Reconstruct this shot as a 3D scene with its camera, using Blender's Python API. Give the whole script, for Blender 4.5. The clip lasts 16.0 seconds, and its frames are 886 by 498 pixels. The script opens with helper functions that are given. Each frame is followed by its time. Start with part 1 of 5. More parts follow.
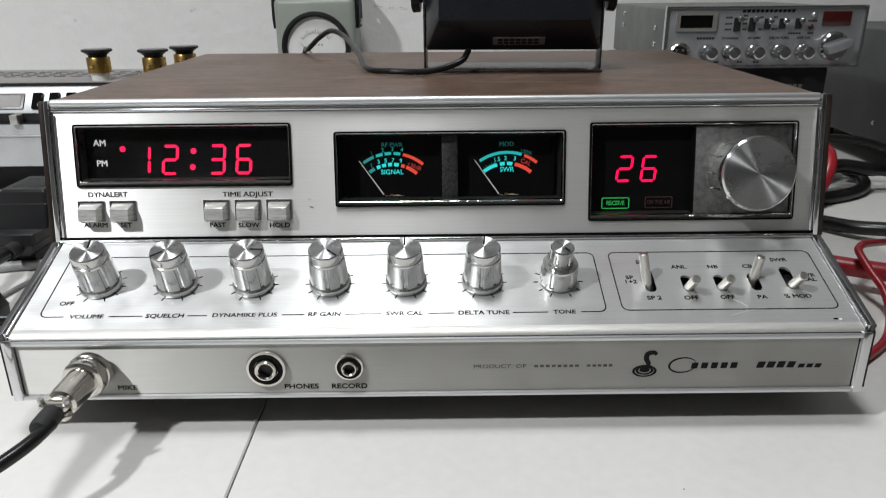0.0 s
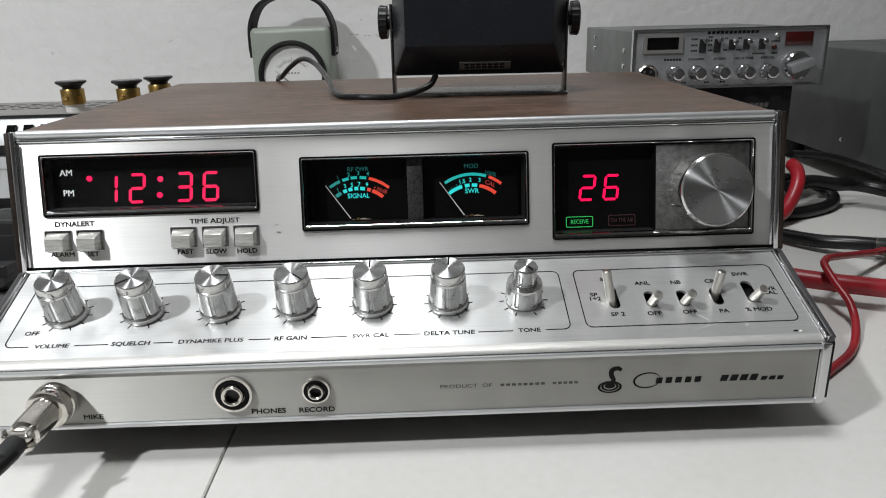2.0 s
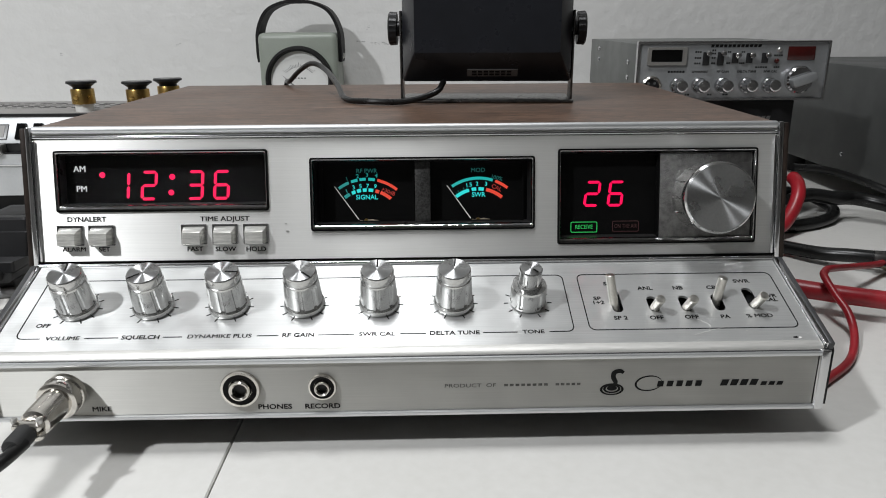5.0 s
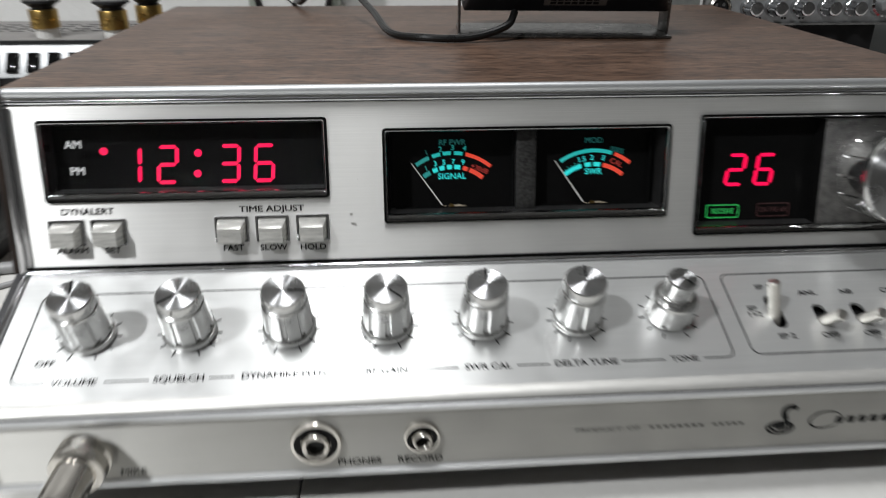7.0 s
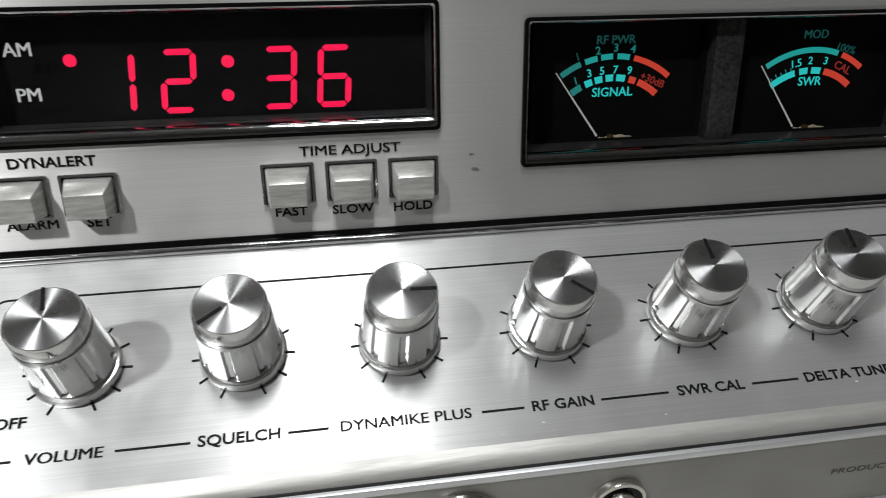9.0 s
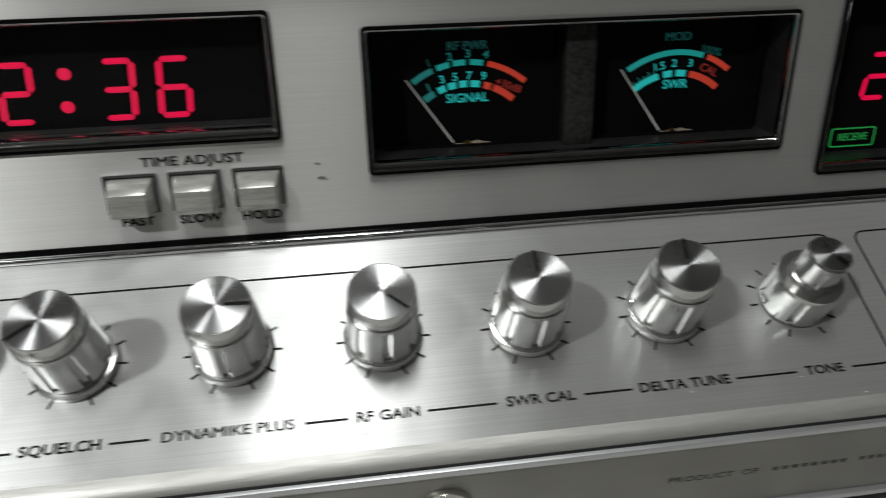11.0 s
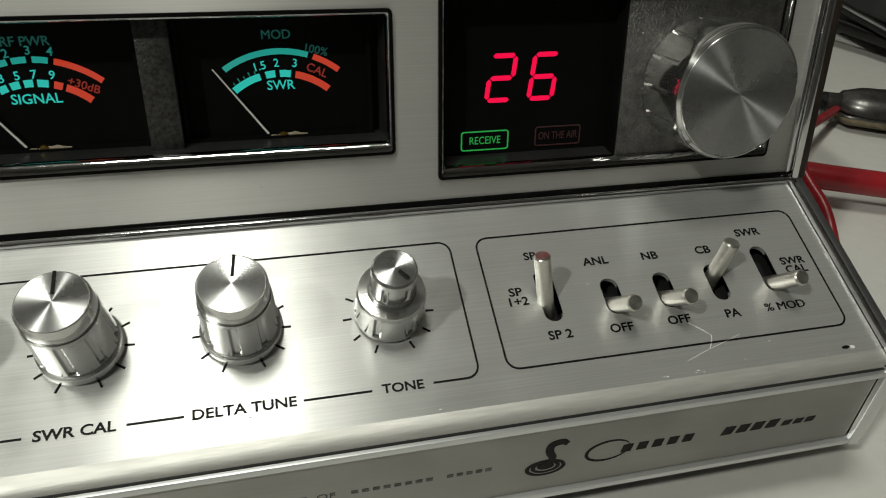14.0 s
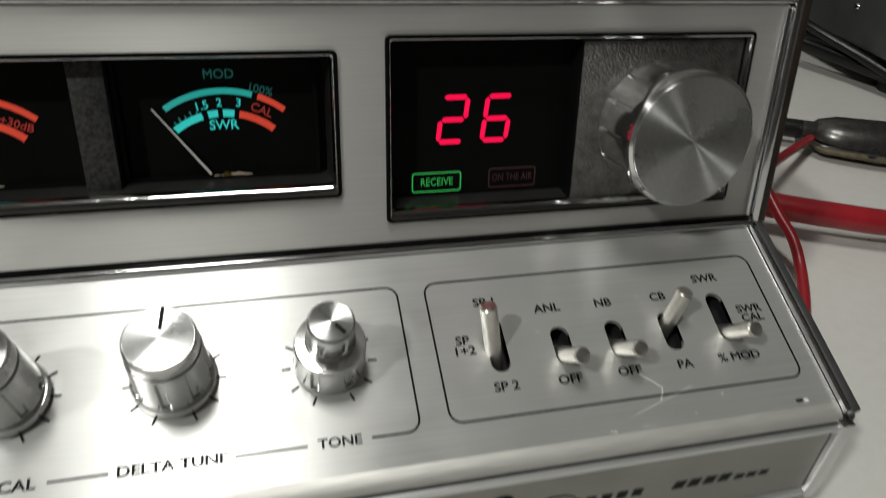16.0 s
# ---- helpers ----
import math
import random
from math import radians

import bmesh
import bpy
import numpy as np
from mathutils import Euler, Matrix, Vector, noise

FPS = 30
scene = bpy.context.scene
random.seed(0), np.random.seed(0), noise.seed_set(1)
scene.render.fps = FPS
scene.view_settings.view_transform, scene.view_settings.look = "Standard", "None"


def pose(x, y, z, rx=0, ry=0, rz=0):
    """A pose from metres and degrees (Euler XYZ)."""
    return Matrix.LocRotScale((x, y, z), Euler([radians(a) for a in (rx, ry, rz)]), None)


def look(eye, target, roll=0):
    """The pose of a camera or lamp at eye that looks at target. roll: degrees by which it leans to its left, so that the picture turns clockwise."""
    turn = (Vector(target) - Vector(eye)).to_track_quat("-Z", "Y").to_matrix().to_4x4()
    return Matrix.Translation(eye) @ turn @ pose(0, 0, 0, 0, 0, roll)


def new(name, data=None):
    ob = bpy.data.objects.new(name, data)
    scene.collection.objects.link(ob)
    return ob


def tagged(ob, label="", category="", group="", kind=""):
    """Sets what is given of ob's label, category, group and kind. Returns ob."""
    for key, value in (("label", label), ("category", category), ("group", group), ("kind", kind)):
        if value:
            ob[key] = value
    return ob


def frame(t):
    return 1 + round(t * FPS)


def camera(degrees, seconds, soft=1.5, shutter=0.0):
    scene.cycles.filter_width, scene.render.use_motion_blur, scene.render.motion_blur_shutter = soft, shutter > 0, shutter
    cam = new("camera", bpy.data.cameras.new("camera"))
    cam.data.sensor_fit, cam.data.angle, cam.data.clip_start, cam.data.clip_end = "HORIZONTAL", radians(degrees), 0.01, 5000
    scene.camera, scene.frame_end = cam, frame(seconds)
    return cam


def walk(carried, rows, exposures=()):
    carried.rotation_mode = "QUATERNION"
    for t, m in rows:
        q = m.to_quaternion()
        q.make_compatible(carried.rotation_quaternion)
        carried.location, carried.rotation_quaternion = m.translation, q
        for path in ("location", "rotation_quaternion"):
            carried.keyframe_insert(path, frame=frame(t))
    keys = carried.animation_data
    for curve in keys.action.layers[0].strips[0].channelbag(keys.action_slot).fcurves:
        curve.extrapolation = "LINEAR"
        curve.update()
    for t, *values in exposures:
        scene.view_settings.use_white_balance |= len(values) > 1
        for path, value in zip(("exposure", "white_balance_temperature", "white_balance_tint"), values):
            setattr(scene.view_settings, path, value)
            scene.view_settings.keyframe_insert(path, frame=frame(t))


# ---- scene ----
cam = camera(63.57, 16.0, 1.0, 0.5)
PATH = [
    (0, (0.0016, -0.2961, 0.2039), (0.0034, 0.1726, 0.0300), -0.50),
    (0.5, (0.0018, -0.3047, 0.2025), (0.0084, 0.1705, 0.0471), -0.48),
    (1, (0.0015, -0.3094, 0.2012), (-0.0054, 0.1669, 0.0492), -0.96),
    (1.5, (0.0087, -0.3036, 0.2030), (0.0105, 0.1727, 0.0509), -1.45),
    (2, (0.0132, -0.3001, 0.2034), (0.0233, 0.1742, 0.0455), -1.43),
    (2.5, (0.0110, -0.3046, 0.2016), (0.0138, 0.1683, 0.0390), -0.64),
    (3, (0.0058, -0.3042, 0.2006), (0.0126, 0.1697, 0.0411), -0.35),
    (3.5, (0.0060, -0.3050, 0.1984), (0.0112, 0.1685, 0.0379), -0.57),
    (4, (0.0072, -0.3062, 0.1993), (0.0108, 0.1674, 0.0390), -0.51),
    (4.2, (0.0093, -0.3069, 0.2015), (0.0206, 0.1697, 0.0506), -0.30),
    (6.5, (0.0037, -0.3030, 0.2008), (0.0086, 0.1690, 0.0358), -0.22),
    (6.7, (-0.0134, -0.2858, 0.2111), (-0.0209, 0.1779, 0.0244), -1.51),
    (7, (-0.0511, -0.2106, 0.2117), (-0.0148, 0.2403, -0.0013), 0.36),
    (7.5, (-0.1176, -0.1557, 0.1964), (-0.0421, 0.2770, -0.0426), 1.08),
    (8, (-0.1439, -0.1200, 0.1815), (-0.0579, 0.2996, -0.0765), 1.90),
    (8.2, (-0.1346, -0.1149, 0.1823), (-0.0575, 0.2998, -0.0861), 1.04),
    (10.3, (-0.0955, -0.1031, 0.1763), (-0.0274, 0.3122, -0.0936), 1.78),
    (10.5, (-0.0932, -0.1058, 0.1786), (-0.0274, 0.3040, -0.1001), 1.70),
    (11, (-0.0581, -0.1089, 0.1883), (0.0008, 0.2994, -0.0942), 0.20),
    (11.5, (-0.0338, -0.1078, 0.1861), (0.0358, 0.2910, -0.1073), 1.27),
    (12, (-0.0107, -0.1124, 0.1872), (0.0669, 0.2852, -0.1060), 1.53),
    (12.5, (-0.0006, -0.1105, 0.1857), (0.0866, 0.2852, -0.1072), 2.64),
    (13, (0.0102, -0.1118, 0.1857), (0.1053, 0.2841, -0.1045), 3.14),
    (13.5, (0.0231, -0.1109, 0.1883), (0.1250, 0.2826, -0.1030), 3.49),
    (14, (0.0350, -0.1113, 0.1897), (0.1419, 0.2818, -0.1003), 3.46),
    (14.5, (0.0393, -0.1089, 0.1934), (0.1436, 0.2828, -0.0993), 3.31),
    (15, (0.0524, -0.1052, 0.1908), (0.1596, 0.2873, -0.0998), 3.42),
    (15.5, (0.0475, -0.1203, 0.1882), (0.1592, 0.2722, -0.1007), 4.10),
    (16, (0.0489, -0.1037, 0.1965), (0.1622, 0.2903, -0.0897), 4.76),
]
EXPOSURES = [
    (0.0, -0.24, 6550, 11), (6.5, -0.24, 6550, 11), (7.5, -0.38, 6620, 11), (8.2, -0.48, 6620, 11), (10.3, -1.28, 6650, 9), (12.5, -1.20, 7040, 8), (14.0, -0.90, 7340, 3), (15.0, -0.86, 7340, 5), (15.5, -0.94, 7300, 6), (16.0, -0.76, 7050, 8),
]
walk(cam, [(t, look(e, g, r)) for t, e, g, r in PATH], EXPOSURES)

# world and lights: a closed room, lit by a ceiling fitting and a pendant
world = bpy.data.worlds.new("world")
world.use_nodes = True
world.node_tree.nodes["Background"].inputs[0].default_value = (0.55, 0.6, 0.65, 1)
world.node_tree.nodes["Background"].inputs[1].default_value = 0.05
scene.world = world


def hung_lamp(name, x, y, z, sx, sy, watts, warm):
    d = bpy.data.lights.new(name, "AREA")
    d.shape, d.size, d.size_y, d.energy, d.color = "RECTANGLE", sx, sy, watts, warm
    ob = new(name, d)
    ob.matrix_basis = pose(x, y, z)
    return ob


hung_lamp("ceiling_light", -0.14, -0.08, 1.60, 0.26, 0.42, 17.0, (0.95, 0.98, 1.0))
hung_lamp("pendant_light", -0.86, -0.62, 1.18, 0.08, 0.08, 29.0, (0.94, 0.975, 1.0))


# materials
def nodes_of(name):
    m = bpy.data.materials.new(name)
    m.use_nodes = True
    nt = m.node_tree
    return m, nt, nt.nodes["Principled BSDF"]


def surface(name, base, rough=0.5, metal=0.0, vary=0.12, scale=30.0, stretch=(1, 1, 1), bump=0.1, fine=400.0, depth=0.0003,
            base2=None, coat=0.0, rvar=0.1, seed=0.0, spec=0.5):
    """Two scales of noise drive colour, roughness and a fine bump, in the object's own metres."""
    m, nt, b = nodes_of(name)
    N, L = nt.nodes.new, nt.links.new
    co, mp = N("ShaderNodeTexCoord"), N("ShaderNodeMapping")
    mp.inputs["Scale"].default_value, mp.inputs["Location"].default_value = stretch, (seed, seed * 0.7, seed * 1.3)
    L(co.outputs["Object"], mp.inputs["Vector"])
    big, small = N("ShaderNodeTexNoise"), N("ShaderNodeTexNoise")
    big.inputs["Scale"].default_value, big.inputs["Detail"].default_value = scale, 5
    small.inputs["Scale"].default_value, small.inputs["Detail"].default_value = fine, 3
    L(mp.outputs[0], big.inputs["Vector"])
    L(mp.outputs[0], small.inputs["Vector"])
    mix = N("ShaderNodeMix")
    mix.data_type = "RGBA"
    c2 = base2 or [v * (1 - vary * 1.6) for v in base]
    mix.inputs[6].default_value, mix.inputs[7].default_value = (*base, 1), (*c2, 1)
    add = N("ShaderNodeMath")
    add.operation = "MULTIPLY_ADD"
    L(small.outputs[0], add.inputs[0])
    add.inputs[1].default_value = 0.4
    L(big.outputs[0], add.inputs[2])
    ramp = N("ShaderNodeMapRange")
    ramp.inputs[1].default_value, ramp.inputs[2].default_value = 0.5, 0.95
    L(add.outputs[0], ramp.inputs[0])
    L(ramp.outputs[0], mix.inputs[0])
    L(mix.outputs[2], b.inputs["Base Color"])
    rr = N("ShaderNodeMapRange")
    rr.inputs[3].default_value, rr.inputs[4].default_value = max(0.02, rough - rvar), min(1, rough + rvar)
    L(big.outputs[0], rr.inputs[0])
    L(rr.outputs[0], b.inputs["Roughness"])
    b.inputs["Metallic"].default_value = metal
    b.inputs["Coat Weight"].default_value = coat
    b.inputs["Specular IOR Level"].default_value = spec
    if bump:
        bp = N("ShaderNodeBump")
        bp.inputs["Strength"].default_value, bp.inputs["Distance"].default_value = bump, depth
        L(small.outputs[0], bp.inputs["Height"])
        L(bp.outputs[0], b.inputs["Normal"])
    return m


def brushed(name, base, rough, aniso, along="x", turned=False, metal=1.0, contrast=0.19):
    """Brushed or turned metal: fine lines along one direction and an anisotropic gloss across them."""
    m, nt, b = nodes_of(name)
    N, L = nt.nodes.new, nt.links.new
    co, mp = N("ShaderNodeTexCoord"), N("ShaderNodeMapping")
    L(co.outputs["Object"], mp.inputs["Vector"])
    mp.inputs["Scale"].default_value = (1, 1, 1) if turned else ((18, 2600, 40) if along == "x" else (2600, 18, 40))
    line, cloud = N("ShaderNodeTexNoise"), N("ShaderNodeTexNoise")
    line.inputs["Scale"].default_value, line.inputs["Detail"].default_value = (900 if turned else 1.0), 4
    cloud.inputs["Scale"].default_value, cloud.inputs["Detail"].default_value = 55, 6
    L(mp.outputs[0], line.inputs["Vector"])
    L(co.outputs["Object"], cloud.inputs["Vector"])
    mix = N("ShaderNodeMix")
    mix.data_type = "RGBA"
    mix.inputs[6].default_value, mix.inputs[7].default_value = (*[v * (1 - contrast) for v in base], 1), (*[min(1, v * (1 + contrast * 0.4)) for v in base], 1)
    L(line.outputs[0], mix.inputs[0])
    L(mix.outputs[2], b.inputs["Base Color"])
    b.inputs["Metallic"].default_value = metal
    rr = N("ShaderNodeMapRange")
    rr.inputs[1].default_value, rr.inputs[2].default_value = 0.3, 0.7
    rr.inputs[3].default_value, rr.inputs[4].default_value = rough - 0.06, rough + 0.08
    L(cloud.outputs[0], rr.inputs[0])
    L(rr.outputs[0], b.inputs["Roughness"])
    b.inputs["Anisotropic"].default_value = aniso
    tg = N("ShaderNodeTangent")
    if turned:
        tg.direction_type, tg.axis = "RADIAL", "Z"
        b.inputs["Anisotropic Rotation"].default_value = 0.25
    else:
        tg.direction_type, tg.uv_map = "UV_MAP", "UVMap"
    L(tg.outputs[0], b.inputs["Tangent"])
    if not turned:
        bp = N("ShaderNodeBump")
        bp.inputs["Strength"].default_value, bp.inputs["Distance"].default_value = 0.14, 0.0001
        L(line.outputs[0], bp.inputs["Height"])
        L(bp.outputs[0], b.inputs["Normal"])
    return m


def glow(name, colour, strength, base=(0.02, 0.02, 0.02)):
    m, nt, b = nodes_of(name)
    b.inputs["Base Color"].default_value = (*base, 1)
    b.inputs["Emission Color"].default_value = (*colour, 1)
    b.inputs["Emission Strength"].default_value = strength
    b.inputs["Roughness"].default_value = 0.5
    return m


def wood_vinyl(name):
    m, nt, b = nodes_of(name)
    N, L = nt.nodes.new, nt.links.new
    co, mp = N("ShaderNodeTexCoord"), N("ShaderNodeMapping")
    L(co.outputs["Object"], mp.inputs["Vector"])
    mp.inputs["Scale"].default_value = (24, 140, 130)
    grain, pore, cloud = N("ShaderNodeTexNoise"), N("ShaderNodeTexNoise"), N("ShaderNodeTexNoise")
    grain.inputs["Scale"].default_value, grain.inputs["Detail"].default_value, grain.inputs["Distortion"].default_value = 1.2, 8, 0.7
    pore.inputs["Scale"].default_value, pore.inputs["Detail"].default_value = 5.5, 3
    cloud.inputs["Scale"].default_value = 9
    L(mp.outputs[0], grain.inputs["Vector"])
    L(mp.outputs[0], pore.inputs["Vector"])
    L(co.outputs["Object"], cloud.inputs["Vector"])
    ramp = N("ShaderNodeValToRGB")
    e = ramp.color_ramp.elements
    e[0].position, e[0].color = 0.28, (0.052, 0.031, 0.021, 1)
    e[1].position, e[1].color = 0.72, (0.172, 0.104, 0.070, 1)
    mid = ramp.color_ramp.elements.new(0.5)
    mid.color = (0.108, 0.062, 0.041, 1)
    L(grain.outputs[0], ramp.inputs[0])
    dark = N("ShaderNodeMix")
    dark.data_type, dark.blend_type = "RGBA", "MULTIPLY"
    pr = N("ShaderNodeMapRange")
    pr.inputs[1].default_value, pr.inputs[2].default_value, pr.inputs[3].default_value, pr.inputs[4].default_value = 0.38, 0.50, 0.28, 1.0
    L(pore.outputs[0], pr.inputs[0])
    dark.inputs[0].default_value = 0.95
    L(ramp.outputs[0], dark.inputs[6])
    L(pr.outputs[0], dark.inputs[7])
    L(dark.outputs[2], b.inputs["Base Color"])
    rr = N("ShaderNodeMapRange")
    rr.inputs[3].default_value, rr.inputs[4].default_value = 0.30, 0.52
    L(cloud.outputs[0], rr.inputs[0])
    L(rr.outputs[0], b.inputs["Roughness"])
    bp = N("ShaderNodeBump")
    bp.inputs["Strength"].default_value, bp.inputs["Distance"].default_value = 0.25, 0.0003
    L(pore.outputs[0], bp.inputs["Height"])
    L(bp.outputs[0], b.inputs["Normal"])
    return m


def clear_glass(name, tint=(1, 1, 1)):
    m, nt, b = nodes_of(name)
    b.inputs["Base Color"].default_value = (*tint, 1)
    b.inputs["Roughness"].default_value = 0.02
    b.inputs["Transmission Weight"].default_value = 1.0
    b.inputs["IOR"].default_value = 1.1
    return m


ALU = brushed("brushed_aluminium", (0.74, 0.745, 0.735), 0.36, 0.80, metal=0.68, contrast=0.24)
ALU_UP = brushed("brushed_aluminium_upright", (0.74, 0.735, 0.715), 0.52, 0.95, metal=0.75, contrast=0.15)
KNOB_BIG = brushed("satin_knob_aluminium", (0.72, 0.72, 0.71), 0.15, 0.3, turned=True, metal=0.97)
# base darkened to stand for the shaded surroundings the front panel mirrors
ALU_FRONT_SHADED = brushed("satin_aluminium_shaded", (0.53, 0.522, 0.494), 0.55, 0.92, metal=0.78, contrast=0.12)
KNOB_SIDE = brushed("knob_aluminium", (0.66, 0.66, 0.65), 0.18, 0.3, turned=True, metal=0.93)
LEVER = brushed("lever_aluminium", (0.70, 0.68, 0.63), 0.30, 0.4, turned=True, metal=0.95)
KNOB_TOP = brushed("turned_aluminium", (0.64, 0.645, 0.65), 0.29, 0.97, turned=True)
CHROME = surface("chrome_trim", (0.66, 0.66, 0.67), 0.12, 1.0, 0.05, 60, bump=0.05, fine=220, depth=0.0004, rvar=0.06)
TRIM_SATIN = surface("satin_trim", (0.70, 0.71, 0.72), 0.42, 0.85, 0.10, 60, stretch=(0.3, 2, 1), bump=0.14, fine=160, depth=0.0004, rvar=0.14)
TRIM = surface("polished_trim", (0.68, 0.69, 0.70), 0.11, 1.0, 0.12, 60, stretch=(0.3, 2, 1), bump=0.14, fine=160, depth=0.0004, rvar=0.08)
NICKEL = surface("nickel_plate", (0.72, 0.69, 0.64), 0.18, 1.0, 0.12, 120, bump=0.06, rvar=0.08)
STEEL = surface("dull_steel", (0.58, 0.57, 0.55), 0.42, 1.0, 0.1, 80, bump=0.08)
LIP = surface("worn_rolled_edge", (0.70, 0.69, 0.66), 0.46, 0.65, 0.18, 70, stretch=(0.4, 3, 3), bump=0.25, fine=300)
LINING = surface("bright_lining", (0.43, 0.43, 0.43), 0.08, 1.0, 0.12, 60, stretch=(1, 3, 1), bump=0.22, fine=110, depth=0.0008, rvar=0.03)
LINER = surface("dark_liner", (0.05, 0.05, 0.05), 0.30, 0.6, 0.3, 60, bump=0.2)
# grey of the unseen ceiling sets the fill and what the knob caps mirror
CEILING = surface("ceiling_fill_tone", (0.44, 0.435, 0.425), 0.7, 0, 0.08, 3, bump=0.3, fine=60, depth=0.002)
# dark tone for the unseen walls, chosen to dim fill light and reflections
DARK_ROOM = surface("darkened_room", (0.25, 0.245, 0.235), 0.7, 0, 0.08, 3, bump=0.3, fine=60, depth=0.002)
DARK_STEEL = surface("dark_steel", (0.16, 0.155, 0.15), 0.3, 0.9, 0.3, 200, bump=0.2)
BRASS = surface("brass", (0.55, 0.36, 0.12), 0.30, 1.0, 0.25, 90, bump=0.15, rvar=0.12)
WALNUT = wood_vinyl("walnut_vinyl")
# grey and brown stand in for dark surroundings mirrored by chrome edges
EDGE_REFLECT_GREY = surface("grey_reflection_edge", (0.075, 0.075, 0.078), 0.38, 0.3, 0.25, 80, bump=0.15)
EDGE_REFLECT_BROWN = surface("brown_reflection_edge", (0.030, 0.021, 0.017), 0.45, 0, 0.4, 60, stretch=(3, 1, 1), bump=0.15, spec=0.2)
BLACK = surface("black_plastic", (0.018, 0.018, 0.019), 0.34, 0, 0.2, 60, bump=0.12, fine=900, depth=0.0002, spec=0.3)
BLACK_GLOSS = surface("black_gloss", (0.006, 0.006, 0.006), 0.10, 0, 0.2, 60, bump=0.0, rvar=0.04, spec=0.10)
DIVIDER = surface("speckled_grey", (0.075, 0.074, 0.072), 0.40, 0.6, 0.5, 900, bump=0.5, fine=2600, depth=0.0003)
BLACK_TEX = surface("textured_black", (0.21, 0.206, 0.20), 0.38, 0.9, 0.3, 300, bump=0.8, fine=1500, depth=0.0006)
SPEAKER = surface("speaker_plastic", (0.014, 0.015, 0.019), 0.30, 0, 0.2, 60, bump=0.25, fine=1500, depth=0.0002, spec=0.35)
INK = surface("black_ink", (0.010, 0.010, 0.010), 0.52, 0, 0.3, 400, bump=0, spec=0.12)
INK_GREY = surface("grey_ink", (0.11, 0.107, 0.10), 0.5, 0.1, 0.3, 400, bump=0, spec=0.2)
INK_WHITE = surface("white_ink", (0.75, 0.75, 0.75), 0.5, 0, 0.05, 200, bump=0)
BUTTON = surface("button_metal", (0.74, 0.73, 0.69), 0.34, 0.5, 0.26, 110, stretch=(1, 8, 1), bump=0.15)
BENCH = surface("bench_laminate", (0.66, 0.65, 0.625), 0.40, 0, 0.07, 5, bump=0.25, fine=160, depth=0.0004, base2=(0.58, 0.57, 0.54))
WALL = surface("wall_plaster", (0.70, 0.695, 0.68), 0.75, 0, 0.05, 3.5, bump=0.6, fine=60, depth=0.0025, base2=(0.64, 0.635, 0.62))
CASE_GREY = surface("grey_steel_case", (0.145, 0.152, 0.145), 0.42, 0.3, 0.15, 30, bump=0.2, fine=700, depth=0.0002)
# base lowered to carry the mobile radio's shadow on the equipment case
GREY_METAL_SHADED = surface("grey_enamel_shaded", (0.078, 0.081, 0.079), 0.46, 0.2, 0.15, 30, bump=0.25, fine=700, depth=0.0002)
OLD_SILVER = surface("pale_silver_paint", (0.52, 0.53, 0.535), 0.42, 0.3, 0.08, 40, bump=0.08)
SILVER = surface("silver_paint", (0.32, 0.33, 0.335), 0.36, 0.5, 0.12, 60, bump=0.10)
GREY_VENT = surface("grey_top", (0.24, 0.23, 0.22), 0.5, 0.1, 0.12, 30, bump=0.2)
CASE_GREEN = surface("grey_green_case", (0.27, 0.295, 0.255), 0.40, 0, 0.08, 40, bump=0.3, fine=500, depth=0.0003)
DIAL = surface("dial_paper", (0.72, 0.72, 0.70), 0.5, 0, 0.05, 60, bump=0)
LEATHER = surface("black_strap", (0.014, 0.013, 0.013), 0.6, 0, 0.3, 90, bump=0.5, fine=600, depth=0.0004, spec=0.2)
NYLON = surface("white_nylon", (0.78, 0.77, 0.74), 0.4, 0, 0.06, 60, bump=0)
CABLE_BLACK = surface("black_cable", (0.010, 0.010, 0.010), 0.30, 0, 0.25, 80, bump=0.1, spec=0.35)
CABLE_RED = surface("red_cable", (0.33, 0.014, 0.022), 0.36, 0, 0.18, 60, bump=0.1)
CABLE_GREY = surface("grey_cable", (0.30, 0.30, 0.30), 0.4, 0, 0.15, 60, bump=0.1)
RUBBER = surface("rubber", (0.02, 0.02, 0.02), 0.7, 0, 0.2, 60, bump=0.2)
PLATE = surface("label_plate", (0.17, 0.17, 0.17), 0.4, 0.5, 0.15, 200, bump=0.1)
RED_WINDOW = surface("red_window", (0.055, 0.007, 0.006), 0.15, 0, 0.2, 100, bump=0)
CLIP_JAW = surface("worn_clip", (0.30, 0.25, 0.17), 0.35, 0.8, 0.3, 200, bump=0.3)
LED_RED = glow("red_digits", (1.0, 0.0, 0.075), 1.7, (0.01, 0.002, 0.002))
LED_GREEN = glow("green_lamp", (0.02, 0.85, 0.16), 0.62)
LED_DIM = glow("dim_red_lamp", (0.30, 0.010, 0.012), 0.09)
TEAL = glow("teal_scale", (0.010, 0.66, 0.64), 1.22)
TEAL_UP = glow("teal_upper_scale", (0.012, 0.62, 0.58), 0.80)
TEAL_MID = glow("teal_scale_edge", (0.015, 0.62, 0.58), 0.46)
TEAL_DIM = glow("teal_lettering", (0.02, 0.45, 0.42), 0.21)
PAPER = surface("yellowed_paper", (0.52, 0.44, 0.33), 0.6, 0, 0.25, 500, bump=0.3)
ORANGE = glow("red_scale", (1.0, 0.075, 0.035), 0.82)
ORANGE_DIM = glow("red_lettering", (0.9, 0.05, 0.03), 0.40)


# building helpers
WORLD_OF = {}
